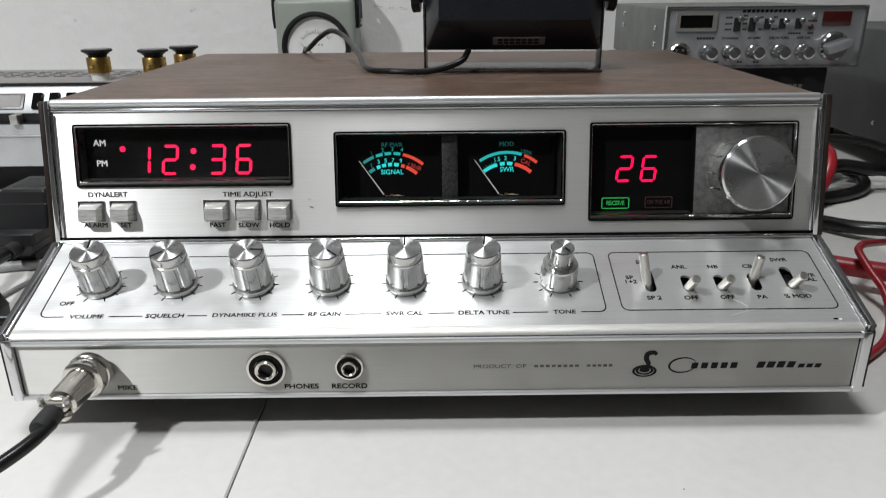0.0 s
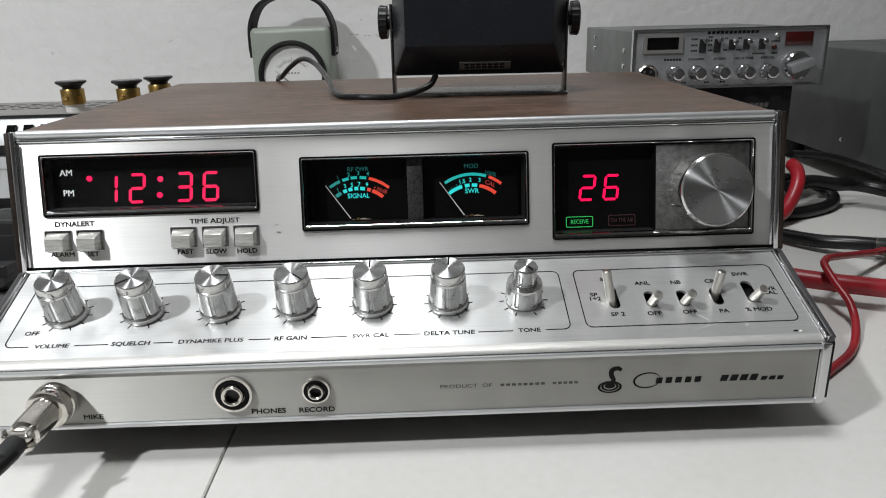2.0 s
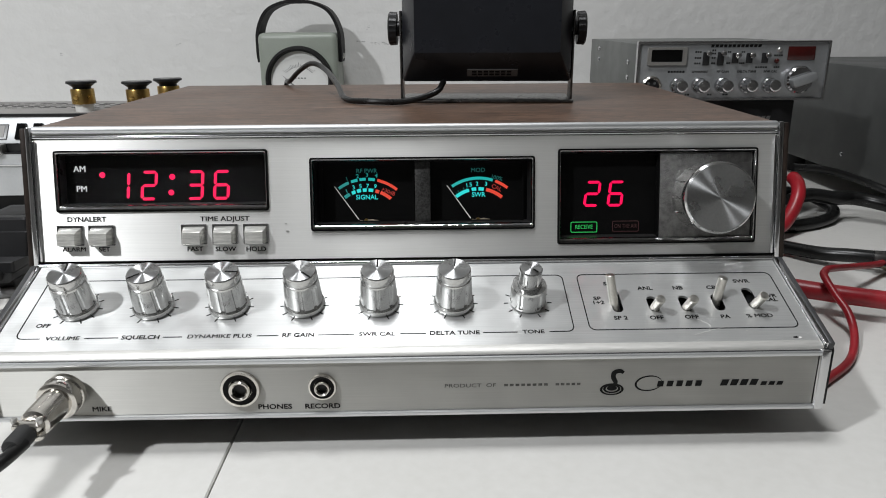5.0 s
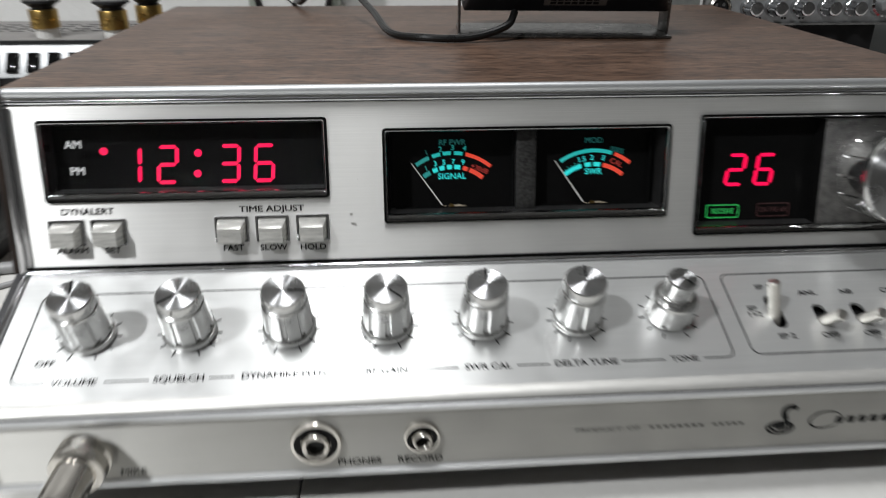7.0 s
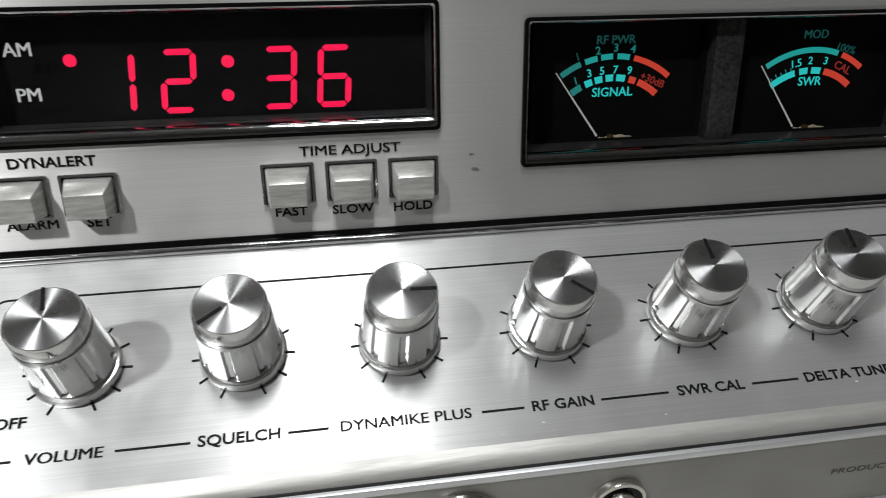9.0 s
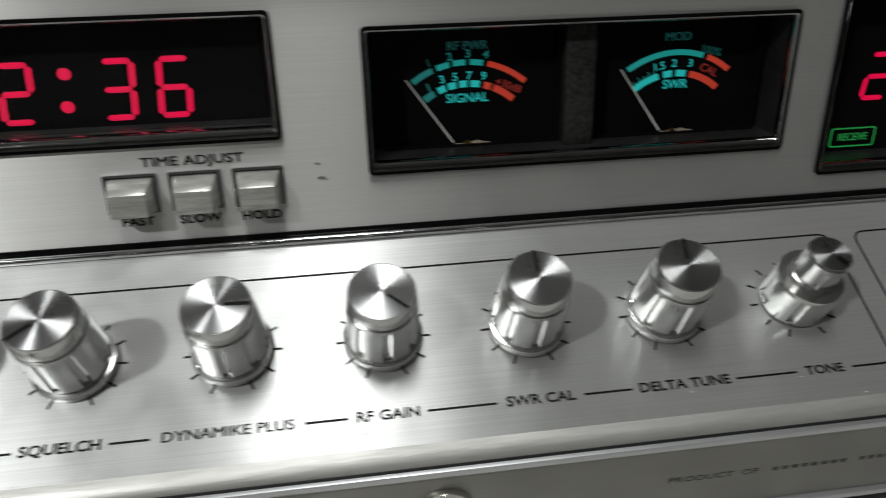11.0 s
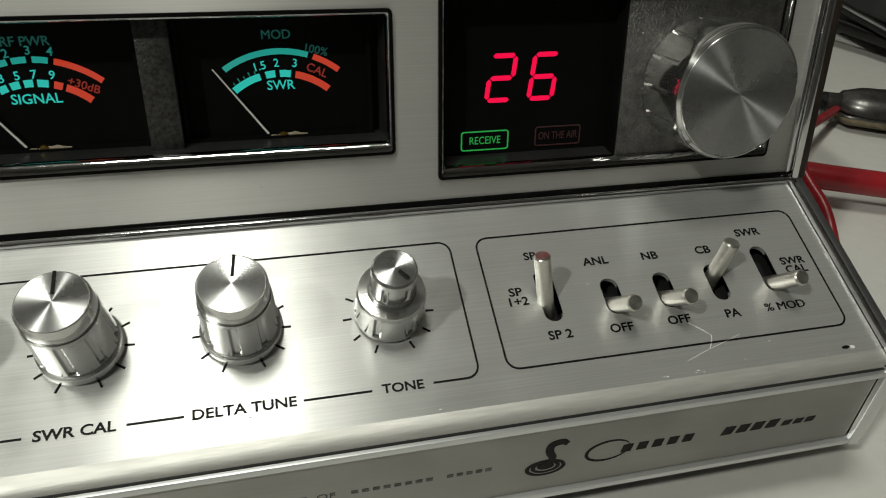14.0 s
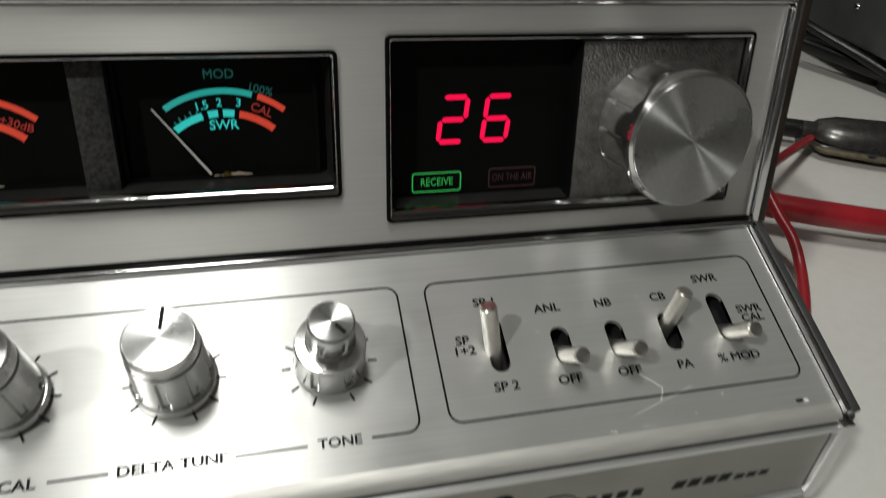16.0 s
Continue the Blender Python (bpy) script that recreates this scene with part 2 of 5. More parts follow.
BOLD = 0.022


def thing(name, label, category, at=(0, 0, 0), group="", kind=""):
    ob = new(name)
    ob.empty_display_size = 0.02
    ob.location = at
    WORLD_OF[ob.name] = Matrix.Translation(at)
    return tagged(ob, label, category, group, kind)


def part(name, bm, material, parent, label="", at=None, mesh=None, smooth=True):
    """One mesh object under a thing or a part, placed in the world by the matrix at."""
    if mesh is None:
        mesh = bpy.data.meshes.new(name)
        bmesh.ops.recalc_face_normals(bm, faces=bm.faces)
        bm.to_mesh(mesh)
        bm.free()
        mesh.materials.append(material)
        if smooth:
            mesh.set_sharp_from_angle(angle=radians(35))
            for p in mesh.polygons:
                p.use_smooth = True
    ob = new(name, mesh)
    at = at or Matrix.Identity(4)
    WORLD_OF[ob.name] = at
    if parent:
        ob.parent = parent
        ob.matrix_basis = WORLD_OF[parent.name].inverted() @ at
    else:
        ob.matrix_basis = at
    if label:
        tagged(ob, label)
    return ob


def box(bm, x0, x1, y0, y1, z0, z1, bevel=0.0, segments=2):
    made = bmesh.ops.create_cube(bm, size=1.0, matrix=Matrix.LocRotScale(((x0 + x1) / 2, (y0 + y1) / 2, (z0 + z1) / 2), None, (x1 - x0, y1 - y0, z1 - z0)))
    if bevel:
        edges = list({e for v in made["verts"] for e in v.link_edges})
        bmesh.ops.bevel(bm, geom=edges, offset=bevel, segments=segments, affect="EDGES", profile=0.5)
    return bm


def boxed(*a, **k):
    return box(bmesh.new(), *a, **k)


def lathe(bm, profile, n=48, m=None, groove=None):
    """Turns (r, z) pairs round z. groove: (count, half angle, depth, z0, z1) cuts slots into the side."""
    rings = []
    for r, z in profile:
        ring = []
        for i in range(n):
            a = 2 * math.pi * i / n
            rr = r
            if groove and groove[3] <= z <= groove[4]:
                step = 2 * math.pi / groove[0]
                off = (a + step / 2) % step - step / 2
                if abs(off) < groove[1]:
                    rr = r - groove[2]
            p = Vector((rr * math.cos(a), rr * math.sin(a), z))
            ring.append(bm.verts.new(m @ p if m else p))
        rings.append(ring)
    for a, b in zip(rings, rings[1:]):
        for i in range(n):
            bm.faces.new((a[i], a[(i + 1) % n], b[(i + 1) % n], b[i]))
    if profile[0][0] > 1e-6:
        bm.faces.new(rings[0][::-1])
    if profile[-1][0] > 1e-6:
        bm.faces.new(rings[-1])
    return bm


def turned(profile, n=48, m=None, groove=None):
    return lathe(bmesh.new(), profile, n, m, groove)


def prism(bm, outline, x0, x1):
    """An outline in y and z, drawn out along x."""
    a = [bm.verts.new((x0, y, z)) for y, z in outline]
    b = [bm.verts.new((x1, y, z)) for y, z in outline]
    n = len(outline)
    bm.faces.new(a)
    bm.faces.new(b[::-1])
    for i in range(n):
        bm.faces.new((a[i], b[i], b[(i + 1) % n], a[(i + 1) % n]))
    return bm


def flat(bm, outline, z0=0.0, z1=0.0001):
    """A thin plate with the given outline in x and y."""
    a = [bm.verts.new((x, y, z0)) for x, y in outline]
    b = [bm.verts.new((x, y, z1)) for x, y in outline]
    n = len(outline)
    bm.faces.new(a[::-1])
    bm.faces.new(b)
    for i in range(n):
        bm.faces.new((a[i], a[(i + 1) % n], b[(i + 1) % n], b[i]))
    return bm


def rounded(x0, x1, y0, y1, r, n=5):
    out = []
    for cx, cy, a0 in ((x1 - r, y1 - r, 0), (x0 + r, y1 - r, 90), (x0 + r, y0 + r, 180), (x1 - r, y0 + r, 270)):
        out += [(cx + r * math.cos(radians(a0 + 90 * i / n)), cy + r * math.sin(radians(a0 + 90 * i / n))) for i in range(n + 1)]
    return out


def ring_plate(bm, outer, inner, z0, z1):
    """A frame between two outlines of the same count."""
    n = len(outer)
    rows = [[bm.verts.new((x, y, z)) for x, y in o] for o, z in ((outer, z0), (outer, z1), (inner, z1), (inner, z0))]
    for k in range(4):
        a, b = rows[k], rows[(k + 1) % 4]
        for i in range(n):
            bm.faces.new((a[i], a[(i + 1) % n], b[(i + 1) % n], b[i]))
    return bm


def panel(outer, holes, thick):
    """A sheet in x and y with openings cut through; its front lies at z = 0. The texture's u runs up the sheet."""
    bm = bmesh.new()
    edges = []
    for loop in (outer, *holes):
        vs = [bm.verts.new((x, y, 0)) for x, y in loop]
        edges += [bm.edges.new((vs[i], vs[(i + 1) % len(vs)])) for i in range(len(vs))]
    bmesh.ops.triangle_fill(bm, use_beauty=True, use_dissolve=False, edges=edges)
    faces = list(bm.faces)
    out = bmesh.ops.extrude_face_region(bm, geom=faces)
    bmesh.ops.translate(bm, verts=[v for v in out["geom"] if isinstance(v, bmesh.types.BMVert)], vec=(0, 0, -thick))
    uv = bm.loops.layers.uv.new("UVMap")
    for f in bm.faces:
        for lp in f.loops:
            lp[uv].uv = (lp.vert.co.y * 4, lp.vert.co.x * 4)
    return bm


def smooth_line(points, n=8):
    pts = [Vector(p) for p in points]
    pts = [2 * pts[0] - pts[1], *pts, 2 * pts[-1] - pts[-2]]
    out = []
    for a, b, c, d in zip(pts, pts[1:], pts[2:], pts[3:]):
        for i in range(n):
            t = i / n
            out.append(0.5 * (2 * b + (c - a) * t + (2 * a - 5 * b + 4 * c - d) * t * t + (3 * b - a - 3 * c + d) * t ** 3))
    return out + [pts[-2]]


def tube(points, r, sides=10, n=8, flatten=1.0):
    line = smooth_line(points, n)
    bm = bmesh.new()
    rings, up = [], Vector((0.03, 0.02, 1))
    for i, p in enumerate(line):
        d = (line[min(i + 1, len(line) - 1)] - line[max(i - 1, 0)]).normalized()
        side = d.cross(up)
        if side.length < 1e-3:
            side = d.cross(Vector((1, 0, 0)))
        side.normalize()
        top = side.cross(d)
        rings.append([bm.verts.new(p + side * (r * math.cos(2 * math.pi * k / sides)) + top * (r * flatten * math.sin(2 * math.pi * k / sides))) for k in range(sides)])
    for a, b in zip(rings, rings[1:]):
        for k in range(sides):
            bm.faces.new((a[k], a[(k + 1) % sides], b[(k + 1) % sides], b[k]))
    bm.faces.new(rings[0])
    bm.faces.new(rings[-1][::-1])
    return bm


def letters(name, text, size, material, parent, frame_m, x, y, turn=0.0, wide=1.0, lift=0.00012, lean=0.0, bold=0.0):
    """Lettering in the built-in font, centred at (x, y) of a sheet's own plane."""
    cu = bpy.data.curves.new("lettering", "FONT")
    cu.body, cu.size, cu.align_x, cu.align_y, cu.shear, cu.extrude = text, 1.0, "CENTER", "CENTER", lean, 0.012
    cu.offset, cu.resolution_u, cu.space_line = (0.0 if "M" in text else bold), 3, 0.85
    tmp = bpy.data.objects.new("lettering_source", cu)
    scene.collection.objects.link(tmp)
    bpy.context.view_layer.update()
    mesh = bpy.data.meshes.new_from_object(tmp.evaluated_get(bpy.context.evaluated_depsgraph_get()))
    bpy.data.objects.remove(tmp)
    bpy.data.curves.remove(cu)
    if bold and "M" in text:
        bm = bmesh.new()
        for k in (-1, 0, 1):
            first = len(bm.verts)
            bm.from_mesh(mesh)
            bm.verts.ensure_lookup_table()
            bmesh.ops.translate(bm, verts=bm.verts[first:], vec=(0.9 * k * bold, 0, 0.004 * k))
        bm.to_mesh(mesh)
        bm.free()
    mesh.name = name
    mesh.materials.clear()
    mesh.materials.append(material)
    return part(name, None, material, parent, "", frame_m @ pose(x, y, lift, 0, 0, turn) @ Matrix.Diagonal((wide * size, size, size, 1)), mesh)


def bars(bm, x0, x1, y, h, n, z=0.0001, gap=0.3, lean=0.0):
    """Plain bars where writing cannot be told."""
    step = (x1 - x0) / n
    for i in range(n):
        a, b = x0 + i * step, x0 + (i + 1 - gap) * step
        flat(bm, [(a, y - h / 2), (b, y - h / 2), (b + lean * h, y + h / 2), (a + lean * h, y + h / 2)], 0.00002, z)
    return bm


def bar_parts(x0, x1, y, h, n, material, parent, at, gap=0.3, lean=0.0, z=0.00014):
    step = (x1 - x0) / n
    for i in range(n):
        bm = bars(bmesh.new(), x0 + i * step, x0 + (i + 1 - gap) * step, y, h, 1, z, 0.0, lean)
        part("lettering_bar", bm, material, parent, "", at)


SEGMENTS = {"0": "abcdef", "1": "bc", "2": "abged", "3": "abgcd", "6": "afgedc"}


def seven_segment(char, cx, cy, w, h, t, lean, parent, at):
    """The lit bars of a digit, each a part of its own."""

    def put(pts):
        part("lit_segment", flat(bmesh.new(), [(cx + x + lean * y, cy + y) for x, y in pts], 0.0, 0.0001), LED_RED, parent, "", at)

    g = t * 0.16
    hw, hh = w / 2 - t / 2, h / 2 - t / 2

    def across(y):
        a, b = -hw + g, hw - g
        put([(a, y), (a + t / 2, y - t / 2), (b - t / 2, y - t / 2), (b, y), (b - t / 2, y + t / 2), (a + t / 2, y + t / 2)])

    def down(x, y0, y1):
        a, b = y0 + g, y1 - g
        put([(x, a), (x + t / 2, a + t / 2), (x + t / 2, b - t / 2), (x, b), (x - t / 2, b - t / 2), (x - t / 2, a + t / 2)])

    for s in SEGMENTS[char]:
        if s == "a":
            across(hh)
        elif s == "g":
            across(0)
        elif s == "d":
            across(-hh)
        else:
            down(hw if s in "bc" else -hw, *((0, hh) if s in "bf" else (-hh, 0)))


def band(bm, cx, cy, r0, r1, a0, a1, z1=0.0001):
    """An arc of a scale; angles in degrees clockwise from straight up."""
    n = max(2, int(abs(a1 - a0) / 3))
    an = [radians(a0 + (a1 - a0) * i / n) for i in range(n + 1)]
    flat(bm, [(cx + r0 * math.sin(a), cy + r0 * math.cos(a)) for a in an] + [(cx + r1 * math.sin(a), cy + r1 * math.cos(a)) for a in an[::-1]], 0.0, z1)


def disc(bm, cx, cy, r, z0=0.0, z1=0.0001, n=20, sx=1.0):
    flat(bm, [(cx + sx * r * math.cos(2 * math.pi * i / n), cy + r * math.sin(2 * math.pi * i / n)) for i in range(n)], z0, z1)


def shell(bm, rings):
    rows = [[bm.verts.new(p) for p in r] for r in rings]
    for a, b in zip(rows, rows[1:]):
        for i in range(len(a)):
            bm.faces.new((a[i], a[(i + 1) % len(a)], b[(i + 1) % len(b)], b[i]))
    bm.faces.new(rows[0])
    bm.faces.new(rows[-1][::-1])


# ---- the room ----
def slab(name, x0, x1, y0, y1, z0, z1, material, label, kind="structure"):
    ob = part(name, boxed(x0, x1, y0, y1, z0, z1), material, None, smooth=False)
    return tagged(ob, label, "", "", kind)


BACK = 0.72
wall_north = slab("wall_north", -1.9, 1.9, BACK, BACK + 0.1, -0.75, 1.65, WALL, "off-white rough plastered wall behind the workbench")
# unseen walls added to close the room; their dark tone shapes the reflections
slab("wall_south", -1.9, 1.9, -2.5, -2.4, -0.75, 1.65, DARK_ROOM, "unseen wall across the room, darkened to dim reflections")
slab("wall_west", -2.0, -1.9, -2.4, BACK, -0.75, 1.65, DARK_ROOM, "unseen side wall, darkened to dim reflections")
slab("wall_east", 1.9, 2.0, -2.4, BACK, -0.75, 1.65, DARK_ROOM, "unseen side wall, darkened to dim reflections")
slab("floor", -1.9, 1.9, -2.4, BACK, -0.85, -0.75, GREY_VENT, "plain dark grey floor")
# added ceiling, out of view, that bounces a limited fill
slab("ceiling", -1.9, 1.9, -2.4, BACK, 1.65, 1.75, CEILING, "unseen grey ceiling, toned for fill light and reflections")

bench = thing("workbench", "white laminate workbench with a thin open joint", "workbench", (0, 0.1, 0))
SEAM = -0.0905
for x0, x1 in ((-1.5, SEAM - 0.0004), (SEAM + 0.0004, 1.5)):
    part("bench_board", boxed(x0, x1, -0.36, BACK - 0.002, -0.03, 0.0, 0.0007, 1), BENCH, bench)
part("joint_backing", boxed(-0.15, -0.03, -0.34, 0.70, -0.045, -0.031), BLACK, bench)
part("bench_apron", boxed(-1.4, 1.4, -0.30, -0.27, -0.15, -0.0305, 0.002), BENCH, bench)
for x in (-1.3, 1.3):
    for y in (-0.28, 0.62):
        part("bench_leg", boxed(x - 0.03, x + 0.03, y - 0.03, y + 0.03, -0.75, -0.0305, 0.003), GREY_METAL_SHADED, bench)

# ---- the base station radio ----
LEAN_UP, SLOPE = math.atan(0.2), radians(21.06)
M_UP = Matrix.Translation((0, 0.0655, 0.0885)) @ Matrix.Rotation(math.pi / 2 - LEAN_UP, 4, "X")
M_DECK = Matrix.Translation((0, 0.0506, 0.0717)) @ Matrix.Rotation(SLOPE, 4, "X")
M_FRONT = Matrix.Rotation(math.pi / 2, 4, "X")


def up(z):
    return (z - 0.0885) / math.cos(LEAN_UP)


def dk(y):
    return (y - 0.0506) / math.cos(SLOPE)


radio = thing("base_station_radio", "silver and walnut base station radio with red digits and meters", "radio", (0, 0.18, 0))
CAB = [(0.0985, 0.0205), (0.368, 0.0205), (0.368, 0.1456), (0.367, 0.1466), (0.0815, 0.1466), (0.0815, 0.1447), (0.0985, 0.1447)]
part("cabinet", prism(bmesh.new(), CAB, -0.2068, 0.2068), WALNUT, radio, "walnut grain vinyl cabinet")
chassis = bmesh.new()
box(chassis, -0.198, 0.198, 0.006, 0.36, 0.0185, 0.0202)
box(chassis, -0.196, 0.196, 0.0955, 0.0980, 0.021, 0.143)
part("chassis", chassis, BLACK, radio, "black sheet metal underside")
for x in (-0.17, 0.17):
    for y in (0.06, 0.33):
        part("rubber_foot", turned([(0.009, 0.0), (0.010, 0.004), (0.0105, 0.0184)], 20), RUBBER, radio, "", Matrix.Translation((x, y, 0)))
CHEEK = [(0.002, 0.0205), (0.002, 0.0495), (0.004, 0.0525), (0.0625, 0.0752), (0.0668, 0.078), (0.0802, 0.1465), (0.0990, 0.1465), (0.0990, 0.0205)]
for s in (-1, 1):
    bm = prism(bmesh.new(), CHEEK, min(s * 0.2012, s * 0.2046), max(s * 0.2012, s * 0.2046))
    part("side_cheek", bm, BLACK, radio, "black edge of the side")

# lower front panel
fp = [rounded(-0.1962, 0.1962, 0.0222, 0.0480, 0.0006, 2)]
jacks = ((-0.0805, 0.0355, 0.0093), (-0.0416, 0.0360, 0.0067))
circ = lambda cx, cy, r, n=28: [(cx + r * math.cos(2 * math.pi * i / n), cy + r * math.sin(2 * math.pi * i / n)) for i in range(n)]  # noqa: E731
front_panel = part("front_panel", panel(fp[0], [circ(x, z, r * 0.62) for x, z, r in jacks], 0.0016), ALU_FRONT_SHADED, radio, "satin silver lower front panel, darkened for the shade before it", M_FRONT, smooth=False)
for z0, z1, out in ((0.0483, 0.0507, 0.0016), (0.0198, 0.0220, 0.0016)):
    part("chrome_trim", boxed(-0.1985, 0.1985, z0, z1, -0.004, out, 0.0007), TRIM_SATIN, radio, "", M_FRONT)
part("dark_groove", boxed(-0.1985, 0.1985, 0.0506, 0.0509, -0.004, 0.0004), BLACK, radio, "", M_FRONT)
for s in (-1, 1):
    bm = boxed(min(s * 0.1966, s * 0.2012), max(s * 0.1966, s * 0.2012), 0.0198, 0.0515, -0.005, 0.0022, 0.0008)
    part("side_trim", bm, CHROME, radio, "", M_FRONT)

# sloping control deck, with its rolled front lip
SLOTS = [(0.1052, 0.0250, 0.0390), (0.1239, 0.0250, 0.0342), (0.1404, 0.0250, 0.0343), (0.1574, 0.0252, 0.0350), (0.1751, 0.0260, 0.0393)]
slot_holes = [rounded(x - 0.0027, x + 0.0027, dk(a) - 0.0008, dk(b) + 0.0008, 0.0026, 5) for x, a, b in SLOTS]
deck_out = rounded(-0.1985, 0.1985, dk(0.0046), dk(0.0648), 0.0006, 2)
deck = part("control_deck", panel(deck_out, slot_holes, 0.0014), ALU, radio, "brushed aluminium sloping control deck", M_DECK, smooth=False)
lip = [(0.0046, 0.0540), (0.0030, 0.05337), (0.0018, 0.0527), (0.0008, 0.0518), (0.0004, 0.0509), (0.0044, 0.0509)]
part("deck_lip", prism(bmesh.new(), lip, -0.1985, 0.1985), LIP, radio, "worn rolled front edge of the deck")
part("slot_backing", boxed(0.097, 0.183, dk(0.021), dk(0.043), -0.0075, -0.006), BLACK, deck, "", M_DECK)
for s in (-1, 1):
    bm = boxed(min(s * 0.1988, s * 0.2010), max(s * 0.1988, s * 0.2010), dk(0.0012), dk(0.0655), -0.004, 0.0016, 0.0006)
    part("side_trim", bm, CHROME, radio, "", M_DECK)
    # outer chrome of the deck, its dark reflection put into the colour
    bm = boxed(min(s * 0.2011, s * 0.2040), max(s * 0.2011, s * 0.2040), dk(0.0012), dk(0.0645), -0.006, 0.0012, 0.0006)
    part("side_edge", bm, EDGE_REFLECT_GREY, radio, "outer chrome edge of the deck, dark reflection painted grey", M_DECK)

# upper panel with window and button openings
WINDOWS = {"clock": (-0.1884, -0.0759, 0.1052, 0.1367), "meter": (-0.0532, 0.0674, 0.0939, 0.1319), "channel": (0.0803, 0.1886, 0.0853, 0.1354)}
BUTTONS = [(-0.1892, -0.1752), (-0.1725, -0.1586), (-0.1232, -0.1095), (-0.1066, -0.0929), (-0.0900, -0.0764)]
holes = [rounded(x0, x1, up(z0), up(z1), 0.0012, 3) for x0, x1, z0, z1 in WINDOWS.values()]
holes += [rounded(x0, x1, up(0.0873), up(0.0980), 0.0004, 2) for x0, x1 in BUTTONS]
upper = part("upper_panel", panel(rounded(-0.1990, 0.1990, up(0.0788), up(0.1428), 0.0006, 2), holes, 0.0018), ALU_UP, radio, "brushed aluminium upper panel", M_UP, smooth=False)
part("panel_backing", boxed(-0.197, 0.197, up(0.083), up(0.141), -0.0165, -0.0150), BLACK, upper, "", M_UP)
for s in (-1, 1):
    bm = boxed(min(s * 0.1993, s * 0.2020), max(s * 0.1993, s * 0.2020), up(0.0765), up(0.1490), -0.005, 0.0022, 0.0008)
    part("side_trim", bm, CHROME, radio, "", M_UP)
    # outer chrome of the side, its brownish reflection put into the colour
    bm = boxed(min(s * 0.2021, s * 0.2050), max(s * 0.2021, s * 0.2050), up(0.0765), up(0.1486), -0.008, 0.0016, 0.0008)
    part("side_edge", bm, EDGE_REFLECT_BROWN, radio, "outer chrome edge of the side, dark reflection painted brown", M_UP)
    bm = boxed(min(s * 0.1975, s * 0.1989), max(s * 0.1975, s * 0.1989), up(0.079), up(0.142), 0.0003, 0.0012, 0.0004)
    part("inner_bead", bm, CHROME, radio, "", M_UP)
part("top_trim", boxed(-0.1992, 0.1992, up(0.1456), up(0.1495), -0.006, 0.0026, 0.0018, 5), TRIM_SATIN, radio, "chrome strip along the top edge", M_UP)
part("top_trim", boxed(-0.1992, 0.1992, up(0.1431), up(0.1448), -0.005, 0.0012, 0.0007, 3), TRIM, radio, "lower chrome strip", M_UP)
part("top_groove", boxed(-0.1992, 0.1992, up(0.1446), up(0.1459), -0.005, 0.0006), STEEL, radio, "dull groove between the strips", M_UP)
part("valley_trim", tube([(-0.1990, 0.0616, 0.0770), (0.0, 0.0616, 0.0770), (0.1990, 0.0616, 0.0770)], 0.0011, 14, 2), CHROME, radio, "thin chrome bead below the upper panel")
part("valley_groove", boxed(-0.1990, 0.1990, up(0.0774), up(0.0790), -0.002, 0.0005), BLACK_GLOSS, radio, "", M_UP)

# windows: chrome lined boxes with dark faces
DEPTH = {"clock": 0.0067, "meter": 0.0106, "channel": 0.0073}
for key, (x0, x1, z0, z1) in WINDOWS.items():
    y0, y1 = up(z0), up(z1)
    deep = DEPTH[key]
    win = part("display_window", ring_plate(bmesh.new(), rounded(x0 - 0.0003, x1 + 0.0003, y0 - 0.0003, y1 + 0.0003, 0.0014, 3), rounded(x0 + 0.0006, x1 - 0.0006, y0 + 0.0006, y1 - 0.0006, 0.0010, 3), -0.004, 0.0009), BLACK_GLOSS, radio, "dark frame with a chrome lining", M_UP)
    bead, liner = bmesh.new(), bmesh.new()
    rows = []
    for k in range(7):
        a = radians(90 * k / 6)
        side, foot, z = 0.0009 * math.sin(a), 0.0026 * math.sin(a), 0.0013 - 0.0026 * (1 - math.cos(a))
        rows.append([bead.verts.new((x, y, z)) for x, y in rounded(x0 + 0.0007 + side, x1 - 0.0007 - side, y0 + 0.0007 + foot, y1 - 0.0007 - side, 0.0008, 3)])
    for a, b in zip(rows, rows[1:]):
        for k in range(len(a)):
            bead.faces.new((a[k], a[(k + 1) % len(a)], b[(k + 1) % len(a)], b[k]))
    part("chrome_bead", bead, LINING, win, "rounded chrome lining", M_UP)
    o, i = rounded(x0 + 0.0016, x1 - 0.0016, y0 + 0.0033, y1 - 0.0016, 0.0006, 3), rounded(x0 + 0.0026, x1 - 0.0026, y0 + 0.0042, y1 - 0.0022, 0.0004, 3)
    vo, vi = [liner.verts.new((x, y, -0.0013)) for x, y in o], [liner.verts.new((x, y, -deep - 0.0003)) for x, y in i]
    for k in range(len(o)):
        liner.faces.new((vo[k], vo[(k + 1) % len(o)], vi[(k + 1) % len(o)], vi[k]))
    part("liner", liner, LINER, win, "dark glossy liner", M_UP)
    face = boxed(x0 + 0.002, x1 - 0.002 if key != "channel" else 0.1358, y0 + 0.002, y1 - 0.002, -deep - 0.0014, -deep - 0.0001)
    part("display_face", face, BLACK_GLOSS, win, "glossy black display face", M_UP)
    WINDOWS[key] = (x0, x1, y0, y1, win)

# clock digits
cw = WINDOWS["clock"][4]
Z_CLOCK, Z_FACE, Z_CH = (M_UP @ Matrix.Translation((0, 0, -DEPTH[k])) for k in ("clock", "meter", "channel"))
